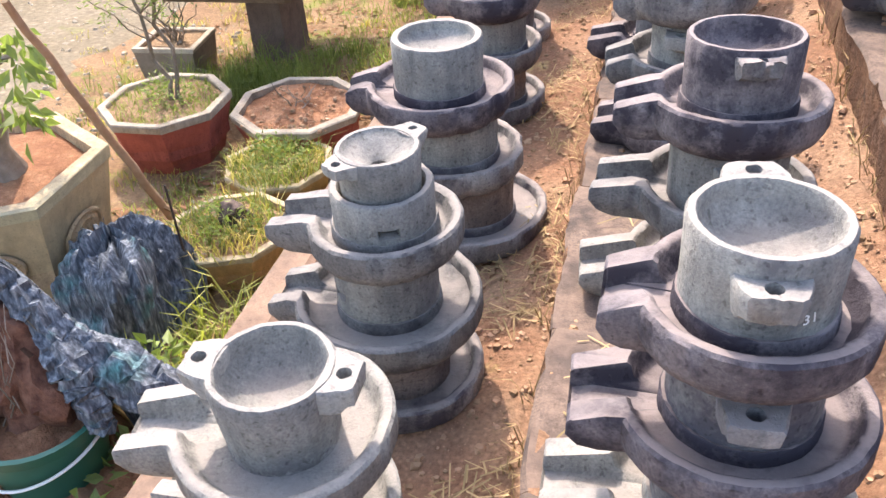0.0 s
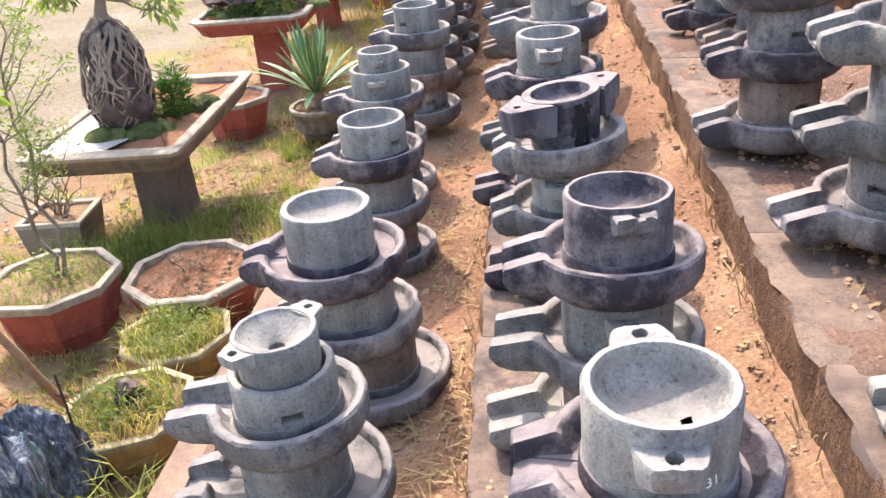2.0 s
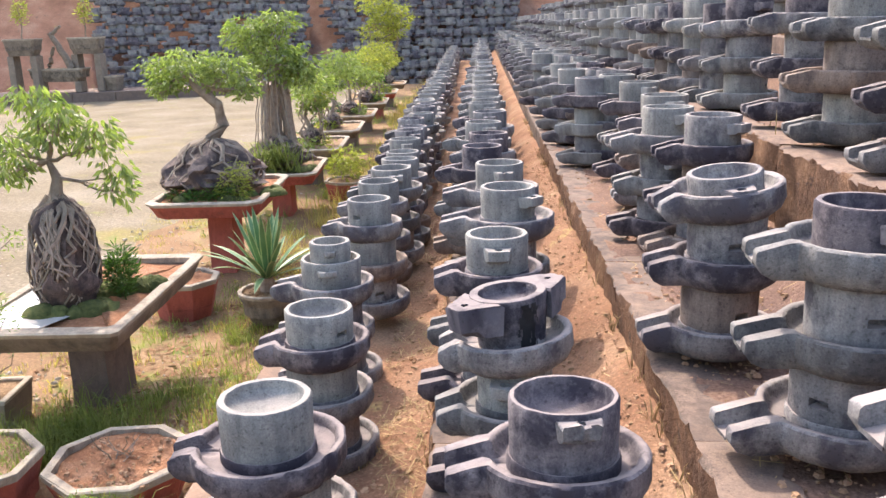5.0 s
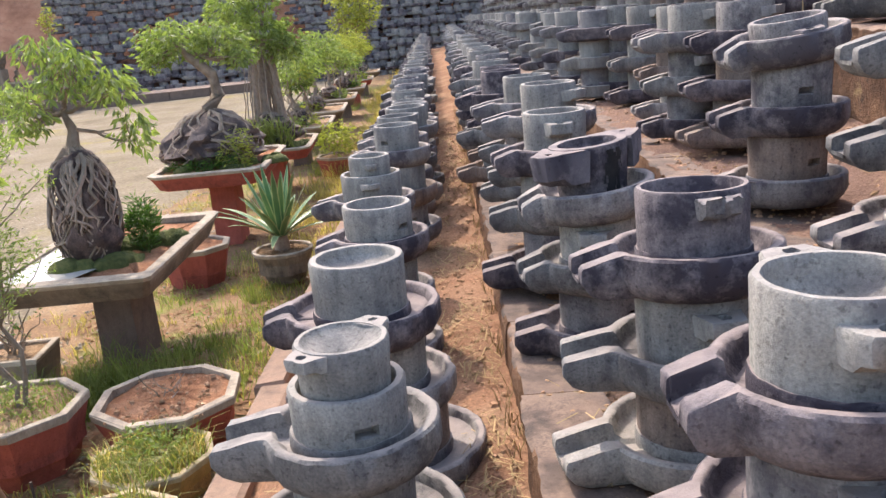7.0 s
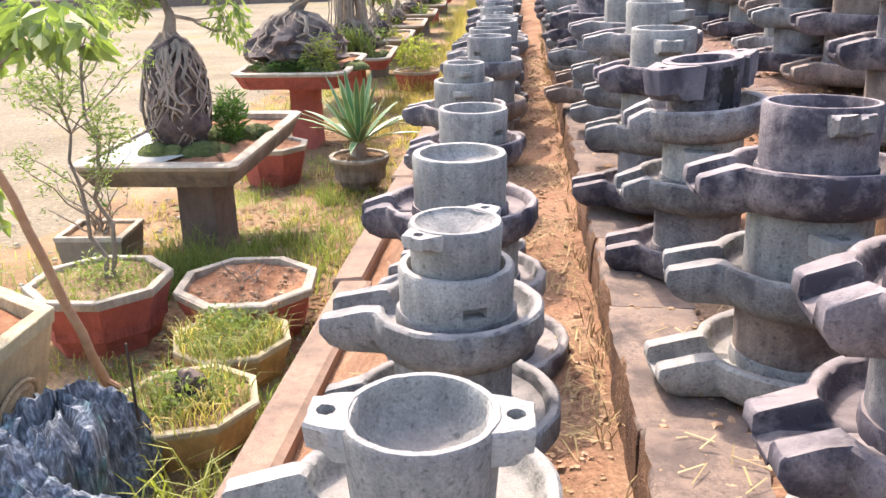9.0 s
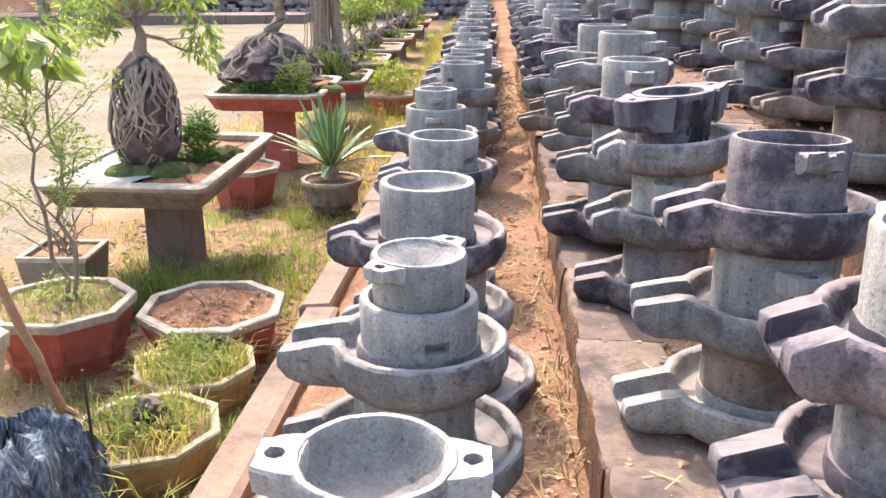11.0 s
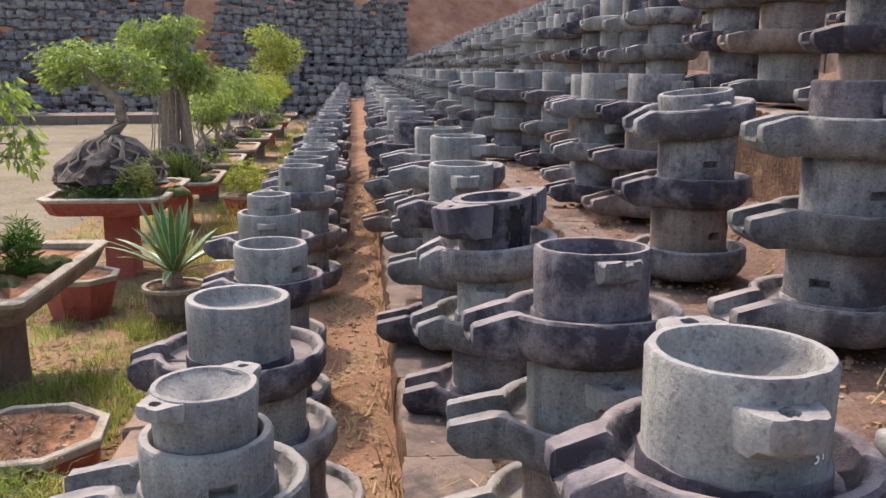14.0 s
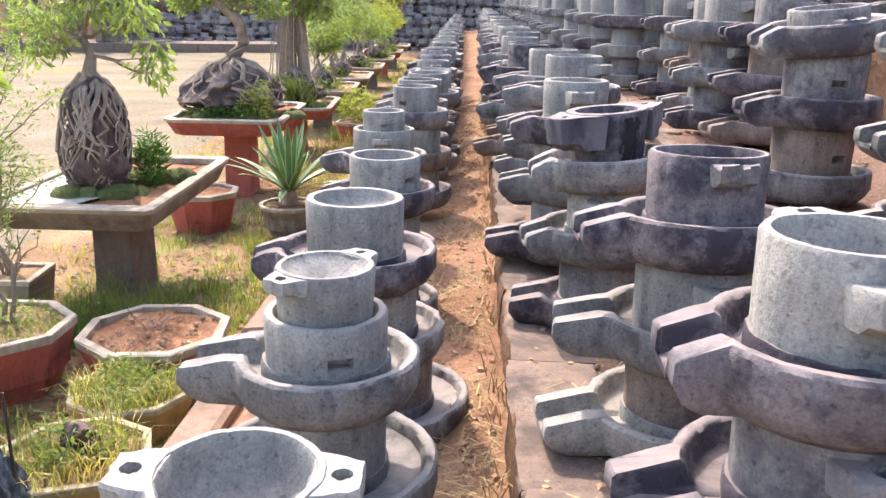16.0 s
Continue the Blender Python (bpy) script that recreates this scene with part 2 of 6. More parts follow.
_t.links.new(mix(_t, 1.0, _c, _g, 'MULTIPLY'), _b.inputs["Base Color"])
bump(_t, _b, _n, 0.9, 0.008)
OCHRE_RIM = stone_mat("ochre_pot_rim", (0.40, 0.31, 0.19), (0.46, 0.37, 0.24), (0.24, 0.18, 0.11), 0.6, 0.4, dust_sun_amt=0.25)
CRUMB = plain_mat("soil_crumbs", (0.30, 0.18, 0.11), (0.42, 0.275, 0.18), 9.0, 0.95, 0, spec=0.1)
WOOD = plain_mat("weathered_stick", (0.33, 0.19, 0.11), (0.44, 0.28, 0.18), 20.0, 0.85, 0.4, 0.004)
GREEN_PLASTIC = plain_mat("green_plastic", (0.02, 0.10, 0.07), (0.03, 0.13, 0.09), 4.0, 0.4, 0, spec=0.5)
WHITE_TAPE = plain_mat("white_strap", (0.7, 0.7, 0.7), (0.8, 0.8, 0.8), 4.0, 0.5, 0)
PAINT_BLACK = plain_mat("black_paint", (0.012, 0.012, 0.014), (0.03, 0.03, 0.032), 25.0, 0.6, 0.3, 0.003)
IRON = plain_mat("rusty_iron", (0.05, 0.035, 0.03), (0.09, 0.06, 0.045), 40.0, 0.8, 0.3, 0.002)

# ---------------------------------------------------------------- helpers


def mesh_of(bm, name, material, smooth=False):
    me = bpy.data.meshes.new(name)
    bmesh.ops.recalc_face_normals(bm, faces=bm.faces)
    bm.to_mesh(me)
    bm.free()
    for m in (material if isinstance(material, (list, tuple)) else [material]):
        me.materials.append(m)
    if smooth:
        me.polygons.foreach_set("use_smooth", [True] * len(me.polygons))
        me.set_sharp_from_angle(angle=radians(42))
    return me


def part(name, bm, material, parent, label="", smooth=False):
    ob = new(name, mesh_of(bm, name, material, smooth) if isinstance(bm, bmesh.types.BMesh) else bm)
    ob.parent = parent
    if label:
        ob["label"] = label
    return ob


def thing(name, m, label, category, group="", kind=""):
    ob = new(name)
    ob.empty_display_size = 0.1
    ob.matrix_basis = m
    return tagged(ob, label, category, group, kind)


def smooth_step(a, b, x):
    x = min(1.0, max(0.0, (x - a) / (b - a)))
    return x * x * (3 - 2 * x)


def rings_to_bm(bm, rings, close_first=True, close_last=True, wrap=True):
    """Joins rings of equal length; a ring of one point closes to a fan."""
    vr = [[bm.verts.new(p) for p in r] for r in rings]
    for a, b in zip(vr, vr[1:]):
        n = max(len(a), len(b))
        for i in range(n if wrap else n - 1):
            j = (i + 1) % n
            if len(a) == 1:
                bm.faces.new((a[0], b[i], b[j]))
            elif len(b) == 1:
                bm.faces.new((a[i], a[j], b[0]))
            else:
                bm.faces.new((a[i], a[j], b[j], b[i]))
    if close_first and len(vr[0]) > 2:
        bm.faces.new(vr[0][::-1])
    if close_last and len(vr[-1]) > 2:
        bm.faces.new(vr[-1])
    return vr


def box(bm, x0, x1, y0, y1, z0, z1, bev=0.0, jit=0.0, rnd=random):
    """A block with eased edges, its corners a little out of true."""
    j = lambda: rnd.uniform(-jit, jit)
    def ring(i, z):
        return [(x0 + i + j(), y0 + i + j(), z + j()), (x1 - i + j(), y0 + i + j(), z + j()),
                (x1 - i + j(), y1 - i + j(), z + j()), (x0 + i + j(), y1 - i + j(), z + j())]
    if bev:
        rings_to_bm(bm, [ring(bev, z0), ring(0, z0 + bev), ring(0, z1 - bev), ring(bev, z1)])
    else:
        rings_to_bm(bm, [ring(0, z0), ring(0, z1)])


def tube(bm, pts, radii, n=7):
    """A tapering limb along points."""
    rings = []
    for i, p in enumerate(pts):
        p = Vector(p)
        d = (Vector(pts[min(i + 1, len(pts) - 1)]) - Vector(pts[max(i - 1, 0)])).normalized()
        a = d.orthogonal().normalized() if abs(d.z) > 0.95 else d.cross(Vector((0, 0, 1))).normalized()
        b = d.cross(a)
        rings.append([p + (a * math.cos(k * math.tau / n) + b * math.sin(k * math.tau / n)) * radii[i] for k in range(n)])
    rings_to_bm(bm, rings)

# ---------------------------------------------------------------- the setting


DRIFT = -0.016      # the rows run a little across the y axis


def along(x, y):
    return x + DRIFT * (y - 2.0)


def ground_z(x, y):
    """Garden level, nearly flat."""
    z = 0.12 - 0.10 * smooth_step(4.0, 8.0, y) - 0.10 * smooth_step(9.0, 24.0, y)
    return z + 0.025 * noise.noise(Vector((x * 0.9, y * 0.9, 0))) + 0.012 * noise.noise(Vector((x * 4, y * 4, 3)))


def axis_steps(stops):
    out = []
    for (a, st), (b, _) in zip(stops, stops[1:]):
        out += list(np.arange(a, b - 1e-6, st))
    return out + [stops[-1][0]]


def sheet(name, xs, ys, fz, material, drift=False):
    me = bpy.data.meshes.new(name)
    verts = [(along(x, y) if drift else x, y, fz(x, y)) for y in ys for x in xs]
    nx = len(xs)
    faces = [(j * nx + i, j * nx + i + 1, (j + 1) * nx + i + 1, (j + 1) * nx + i) for j in range(len(ys) - 1) for i in range(nx - 1)]
    me.from_pydata(verts, [], faces)
    me.polygons.foreach_set("use_smooth", [True] * len(faces))
    me.materials.append(material)
    return new(name, me)


gx = axis_steps([(-400, 80), (-80, 10), (-20, 2), (-8, 0.4), (-4, 0.12), (-0.9, 1), (0.1, 40), (400, 1)])
gy = axis_steps([(-400, 80), (-80, 10), (-10, 1.5), (1, 0.12), (9, 0.4), (20, 2), (60, 20), (400, 1)])
ground = tagged(sheet("ground", gx, gy, ground_z, FIELD), "dry garden soil with patches of thin grass", "ground", kind="structure")
yard = sheet("yard_surface", axis_steps([(-40, 1.2), (-10, 0.4), (-3.5, 1)]), axis_steps([(-60, 4.0), (-2, 0.6), (12, 1.0), (46, 1)]),
             lambda x, y: ground_z(x, y) + 0.03 - 0.11 * smooth_step(-4.0 - 0.05 * y + 0.4 * noise.noise(Vector((x, y * 0.7, 0))), -3.1 - 0.05 * y, x), YARD)
tagged(yard, "pale gravel yard bleached by the sun", "yard", kind="structure")

# terraces: x of the kerb face, level of the floor
TERRACES = [("b", -0.145, 1.045), ("c", 0.70, 1.385), ("d", 1.50, 1.95), ("e", 2.40, 2.38), ("f", 3.30, 2.80), ("g", 4.20, 3.18), ("h", 5.10, 3.52)]
Y0, Y1 = -2.0, 40.0


def floor_a(x, y):
    z = 0.50 + 0.29 * smooth_step(-1.12, -0.86, x) + 0.05 * smooth_step(-0.45, -0.22, x)
    return z + 0.018 * noise.noise(Vector((x * 5, y * 5, 7))) + 0.012 * noise.noise(Vector((x * 17, y * 17, 1)))


fine_y = axis_steps([(Y0, 0.5), (0.2, 0.05), (5, 0.12), (10, 0.6), (Y1, 1)])
tagged(sheet("terrace_floor_a", axis_steps([(-1.14, 0.04), (-0.11, 1)]), fine_y, floor_a, SOIL_RED, True),
       "red soil gutter strewn with dry straw", "terrace", kind="structure")
for i, (n, kx, z) in enumerate(TERRACES):
    nxt = TERRACES[i + 1][1] if i + 1 < len(TERRACES) else 6.0
    fz = lambda x, y, z=z, kx=kx, nx=nxt: z - 0.02 + 0.18 * smooth_step(nx - 0.34, nx - 0.01, x) + 0.02 * noise.noise(Vector((x * 4, y * 4, z * 9))) + 0.012 * noise.noise(Vector((x * 15, y * 15, z)))
    tagged(sheet("terrace_floor_" + n, axis_steps([(kx + 0.04, 0.06), (nxt + 0.06, 1)]), fine_y if i < 2 else axis_steps([(Y0, 0.5), (1, 0.15), (8, 0.6), (Y1, 1)]), fz, TERRACE if i else SOIL_RED, True),
           "red soil terrace scattered with dry straw", "terrace", kind="structure")

# the terraces end behind in a stepped retaining wall
end_wall = tagged(new("wall_south"), "stepped laterite retaining wall closing the terraces", "wall", kind="structure")
for n, kx, kx2, z in [("a", -1.14, -0.19, 0.55)] + [(t_[0], t_[1], TERRACES[k_ + 1][1] if k_ + 1 < len(TERRACES) else 6.0, t_[2]) for k_, t_ in enumerate(TERRACES)]:
    bm = bmesh.new()
    sh = along(0, Y0)
    box(bm, kx + sh + 0.002, kx2 + sh - 0.002, Y0 - 0.25, Y0 + 0.02, -0.4, z + 0.03, 0.015)
    part("block", bm, LATERITE, end_wall)

# ---------------------------------------------------------------- kerbs
krnd = random.Random(5)


def kerb(name, kx, z_low, z_top, label, width=0.17, mat_face=LATERITE, mat_front=None, near=9.0, lo=0.32, hi=0.62, rough=1.0):
    """A dry-laid edging; near stones are pieces, the far ones one mesh."""
    root = tagged(new(name), label, "kerb", kind="structure")
    far = bmesh.new()
    y = Y0
    while y < Y1:
        ln = krnd.uniform(lo, hi)
        dx, dz = rough * krnd.uniform(-0.004, 0.004), krnd.uniform(-0.006, 0.003) * rough
        is_near = 0.3 < y < near
        bm = bmesh.new() if is_near else far
        # face broken in three courses of rough lumps
        n = max(4, int(ln / 0.05)) if is_near else 2
        rows_z = [z_low - 0.06, z_low + 0.3 * (z_top - z_low), z_low + 0.7 * (z_top - z_low), z_top - 0.012 + dz, z_top + dz]
        rings = []
        for k in range(n + 1):
            yy = y + 0.0015 + (ln - 0.003) * k / n
            sk = dx + DRIFT * (yy - 2.0)
            e = 0.008 * rough if k in (0, n) else 0.0
            ring = []
            for q, zz in enumerate(rows_z):
                bulge = rough * (0.025 * noise.noise(Vector((q * 1.7, yy * 6, kx))) + krnd.uniform(-0.007, 0.007)) if is_near else 0.0
                ring.append((kx + sk + bulge + e + (0.008 if q == 4 else 0), yy, zz + (rough * krnd.uniform(-0.006, 0.004) if is_near and q > 2 else 0) - (e if q > 2 else 0)))
            ring.append((kx + sk + width + rough * krnd.uniform(-0.02, 0.02), yy, z_top + dz - 0.006 - e))
            ring.append((kx + sk + width, yy, z_low - 0.06))
            rings.append(ring)
        rings_to_bm(bm, rings)
        if is_near:
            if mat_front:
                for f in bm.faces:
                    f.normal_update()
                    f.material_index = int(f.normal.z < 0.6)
            part("stone", bm, [mat_face, mat_front or mat_face], root, "", True)
        y += ln
    ob = part("stone_course", far, mat_face, root)
    ob["kind"] = "stuff"
    return root


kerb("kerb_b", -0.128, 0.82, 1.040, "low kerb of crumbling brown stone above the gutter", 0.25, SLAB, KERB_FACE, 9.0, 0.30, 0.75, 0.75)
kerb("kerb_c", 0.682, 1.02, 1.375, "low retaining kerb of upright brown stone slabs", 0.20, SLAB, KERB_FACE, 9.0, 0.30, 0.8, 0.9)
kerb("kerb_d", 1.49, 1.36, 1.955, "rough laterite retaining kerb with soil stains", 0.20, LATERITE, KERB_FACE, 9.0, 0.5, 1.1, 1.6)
for (n, kx, z), (_, _, zb) in zip(TERRACES[3:], TERRACES[2:]):
    kerb("kerb_" + n, kx - 0.012, zb - 0.02, z, "rough laterite retaining kerb on the hillside", 0.12, LATERITE, None, 0.0, 0.5, 0.9)
beam = tagged(new("kerb_garden"), "long cast concrete edging beam beside the garden", "kerb", kind="structure")
yb = -2.0
while yb < Y1:
    ln = 1.9 if yb < 14 else 8.0
    bm = bmesh.new()
    bx = along(0, yb + ln / 2)
    box(bm, -1.28 + bx, -1.125 + bx, yb + 0.002, min(yb + ln, Y1) - 0.002, -0.6, 0.56, 0.016, 0.007, krnd)
    part("beam", bm, BEAM, beam)
    yb += ln

# ---------------------------------------------------------------- querns


def angle_list(n, special):
    """Even angles plus pairs hard on either side of each special angle."""
    a = [k * math.tau / n for k in range(n)]
    for s in special:
        s %= math.tau
        a = [x for x in a if abs((x - s + math.pi) % math.tau - math.pi) > 0.035]
        a += [s - 0.004, s + 0.004]
    return sorted(x % math.tau for x in a)


def dish_mesh(name, material, r=0.205, h=0.105, wall=0.024, spout=0.30, sw=0.080, cw=0.040, n=84, fine=True, seed=0, floor=0.064, chip=0.0):
    """Round trough with an open pouring spout towards -x."""
    rnd = random.Random(seed)
    tip = math.atan2(cw, spout)
    sp = math.atan2(sw, spout)
    ths = angle_list(n, [math.pi - tip, math.pi + tip, math.pi - sp, math.pi + sp] if fine else [math.pi - tip, math.pi + tip])
    if fine:
        ths = sorted(ths + [math.pi + s * a for s in (-1, 1) for a in (tip * 0.5, (tip + sp) / 2, sp + 0.07, sp + 0.15, sp + 0.23, sp + 0.31, sp + 0.40, sp + 0.50)])
        keep = [math.pi + s * a + d for s in (-1, 1) for a in (tip, sp) for d in (-0.004, 0.004)]
        out = []
        for th in ths:   # no slivers between neighbouring angles
            if any(abs(th - k) < 1e-6 for k in keep) or ((not out or th - out[-1] > 0.03) and all(abs(th - k) > 0.02 for k in keep)):
                out.append(th)
        ths = out
    ph = rnd.uniform(0, 9)
    ro, ri, op = [], [], []
    for th in ths:
        d = abs(th - math.pi)
        c = r * (1 + 0.012 * math.sin(3 * th + ph) + 0.016 * noise.noise(Vector((5 * math.cos(th), 5 * math.sin(th), ph))))
        neck = 0.0
        if d < 1.2:
            flare = sw * (1 + 0.75 * smooth_step(sp * 1.1, 1.15, d))
            neck = min(flare / max(math.sin(d), 1e-4), spout / math.cos(d)) if d < 1.2 else 0
        o = max(c, neck)
        if chip:
            o *= 1 - chip * max(0.0, noise.noise(Vector((math.cos(th) * 3, math.sin(th) * 3, seed)))) * (d < 0.6 or d > 2)
        i_ = max(c - wall, min(cw / max(math.sin(d), 1e-4), o) if d < 1.3 else 0)
        opened = d < tip
        ro.append(o)
        ri.append(min(i_, o - (0.0 if opened else 0.006)))
        op.append(opened)
    j = (lambda: rnd.uniform(-0.0006, 0.0006)) if fine else (lambda: 0.0)

    def ring(fr, z, opened_z=None):
        out = []
        for th, o, i_, u in zip(ths, ro, ri, op):
            rr = fr(o, i_)
            zz = opened_z if (u and opened_z is not None) else z
            if z > h * 0.6 and abs(th - math.pi) < 0.7:   # the lips dip towards the mouth
                zz -= 0.024 * smooth_step(r * 0.98, spout * 1.02, rr)
            out.append(((rr + j()) * math.cos(th), (rr + j()) * math.sin(th), zz + j()))
        return out
    fl = floor
    e = 0.006
    rings = [[(0, 0, 0)], ring(lambda o, i_: o * 0.84 - 0.004, 0.0), ring(lambda o, i_: o * 0.95 - 0.004, 0.018)]
    if fine:
        rings += [ring(lambda o, i_: o + 0.001, h * 0.45, min(h * 0.45, fl - 0.008))]
    rings += [ring(lambda o, i_: o, h - e, fl - 0.004), ring(lambda o, i_: o - e, h, fl)]
    rings += [ring(lambda o, i_: min(i_ + e * 0.8, o - e), h, fl), ring(lambda o, i_: i_ - 0.004, h - e, fl)]
    if fine:
        rings += [ring(lambda o, i_: i_ - 0.010, fl + 0.012, fl)]
    rings += [ring(lambda o, i_: i_ * 0.86, fl, fl), [(0, 0, fl)]]
    bm = bmesh.new()
    rings_to_bm(bm, rings)
    return mesh_of(bm, name, material, True)


def ear_geometry(bm, ang, r, z, length, w0, w1, th, hole, n=20, rnd=random):
    """A lug with a hole through it, standing out of the wall at ang."""
    cx = r + length * 0.52
    outer = []
    for k in range(n):
        a = k * math.tau / n
        dx, dy = math.cos(a), math.sin(a)
        best = 9.0
        # trapezoid: inner edge x=-(length*.62), outer x=length*.48, sides w0 to w1
        if dx > 1e-6:
            best = min(best, length * 0.48 / dx)
        if dx < -1e-6:
            best = min(best, length * 0.75 / -dx)
        s = (w1 - w0) / (length * 1.1)
        wm = w0 + s * length * 0.62
        den = abs(dy) - s * dx
        if den > 1e-6:
            best = min(best, wm / den)
        outer.append((best * dx, best * dy, a))
    ca, sa = math.cos(ang), math.sin(ang)
    P = lambda x, y, zz: ((cx + x) * ca - y * sa, (cx + x) * sa + y * ca, zz)
    j = lambda: rnd.uniform(-0.0015, 0.0015)
    hs = [(hole * math.cos(a), hole * math.sin(a)) for _, _, a in outer]
    rr = [[P(x, y, z + j()) for x, y in hs],
          [P(x * 0.93 + j(), y * 0.93 + j(), z + j()) for x, y, _ in outer],
          [P(x + j(), y + j(), z - 0.006) for x, y, _ in outer],
          [P(x * 0.92, y * 0.9, z - th * (0.75 + 0.25 * (x < 0))) for x, y, _ in outer],
          [P(x * 0.9, y * 0.9, z - th) for x, y in hs],
          [P(x, y, z) for x, y in hs]]
    rings_to_bm(bm, rr, False, False)


def bowl_mesh(name, material, r=0.145, rb=None, h=0.19, wall=0.019, depth=0.08, ears=(), drops=None, slot=None, n=84, fine=True, seed=0, hole=False, ear_size=None, lug_key=None, cone=False, broken=0.0):
    """Drum-shaped upper stone with a hollowed top, lugs at the angles in ears, a socket cut in its side at slot."""
    rnd = random.Random(seed + 77)
    rb = rb or r * 0.97
    sl = 0.026 / r
    ths = angle_list(n, [slot - sl, slot + sl] if slot is not None else [])
    zs = [0.0, 0.012, h * 0.52 - 0.0125, h * 0.52 - 0.010, h * 0.52 + 0.010, h * 0.52 + 0.0125, h - 0.007] if slot is not None else ([0.0, 0.012, h * 0.3, h * 0.6, h - 0.007] if fine else [0.0, h - 0.006])
    ph = rnd.uniform(0, 9)
    wob = {th: 1 + 0.010 * math.sin(2 * th + ph) + (0.018 * noise.noise(Vector((5 * math.cos(th), 5 * math.sin(th), ph))) if fine else 0) for th in ths}
    j = (lambda: rnd.uniform(-0.0004, 0.0004)) if fine else (lambda: 0.0)

    def ring(rad, z, cut=True):
        out = []
        for th in ths:
            q = rad * wob[th]
            if slot is not None and cut and abs((th - slot + math.pi) % math.tau - math.pi) < sl and abs(z - h * 0.52) < 0.011:
                q -= 0.03
            out.append((q * math.cos(th) + j(), q * math.sin(th) + j(), z + j()))
        return out
    rings = [[(0, 0, 0)]]
    for z in zs:
        f = z / h
        rad = rb + (r - rb) * f - (0.005 if z == 0 else 0)
        rings.append(ring(rad, z))
    rings += [ring(r - 0.005, h, False), ring(r - wall, h, False), ring(r - wall - 0.004, h - 0.006, False)]
    if cone:   # funnel running down to a drilled eye
        for f in (0.25, 0.5, 0.75):
            rings.append(ring((r - wall) * (1 - 0.98 * f) + 0.012 * f, h - depth * f ** 0.85, False))
        rings += [ring(0.019, h - depth, False), ring(0.017, h - depth - 0.03, False), [(0, 0, h - depth - 0.031)]]
    elif fine:
        for f in ((0.3, 0.42, 0.52, 0.60, 0.66, 0.72, 0.78, 0.84, 0.90, 0.96) if hole else (0.3, 0.55, 0.75, 0.88, 0.96)):
            rings.append(ring((r - wall) * math.sqrt(max(0.0, 1 - f ** 2.4)), h - depth * f, False))
        rings.append([(0, 0, h - depth)])
    else:
        rings.append(ring((r - wall) * 0.7, h - depth * 0.75, False))
        rings.append([(0, 0, h - depth)])
    bm = bmesh.new()
    rings_to_bm(bm, rings)
    if hole:   # grain hole drilled through the bowl's floor
        d, a0 = 0.37 * (r - wall), -0.1
        bm.faces.ensure_lookup_table()
        eye = [f for f in bm.faces if f.calc_center_median().z > h - depth - 0.002 and math.hypot((f.calc_center_median().x - d * math.cos(a0)) / 0.014, (f.calc_center_median().y - d * math.sin(a0)) / 0.014) < 1]
        bmesh.ops.delete(bm, geom=eye, context='FACES_ONLY')
    return mesh_of(bm, name, material, True)


STONES = {"g": GRANITE, "m": GRANITE_MID, "d": GRANITE_DARK, "r": GRANITE_RUST, "s": GRANITE_SLATE}
WORDS = {"g": "grey", "m": "weathered grey", "d": "dark stained", "r": "rust-stained", "s": "slate grey"}
_cache = {}


def cached(kind, key, **kw):
    k = (MESH_NAMES[kind], key, tuple(sorted((a, str(b)) for a, b in kw.items())))
    if k not in _cache:
        _cache[k] = kind(MESH_NAMES[kind], STONES[key], seed=len(_cache), **kw)
    return _cache[k]


DISHES = [dict(), dict(r=0.19, spout=0.28, sw=0.075), dict(r=0.22, spout=0.32, sw=0.085), dict(r=0.21, spout=0.29, sw=0.09, cw=0.044)]
BOWLS = [dict(), dict(slot=-1.2), dict(ears=(-1.3,)), dict(ears=(-1.5, 1.6)), dict(slot=-0.7, r=0.137)]


def lug_mesh(name, material, r=0.145, top=0.16, size=(0.070, 0.058, 0.040, 0.05, 0.015), seed=0, broken=0.0):
    bm = bmesh.new()
    ear_geometry(bm, 0.0, r - 0.012, top, *size, n=32 if broken else 20, rnd=random.Random(seed))
    for v in bm.verts:   # a broken lug is ragged at its end
        v.co += broken * noise.noise_vector(v.co * 70) * (1.6 if v.co.x > r + 0.01 else 0.8)
    return mesh_of(bm, name, material, True)


def collar_mesh(name, material, r=0.15, seed=0):
    """Short ring on which the drum stands."""
    rnd = random.Random(seed)
    ring = lambda q, z: [(q * (1 + rnd.uniform(-.008, .008)) * math.cos(k * math.tau / 36), q * (1 + rnd.uniform(-.008, .008)) * math.sin(k * math.tau / 36), z + rnd.uniform(-.002, .002)) for k in range(36)]
    bm = bmesh.new()
    rings_to_bm(bm, [ring(r * 1.035, 0.0), ring(r * 1.045, 0.03), ring(r * 1.035, 0.052), ring(r * 1.018, 0.057), ring(r * 0.93, 0.054)])
    return mesh_of(bm, name, material, True)


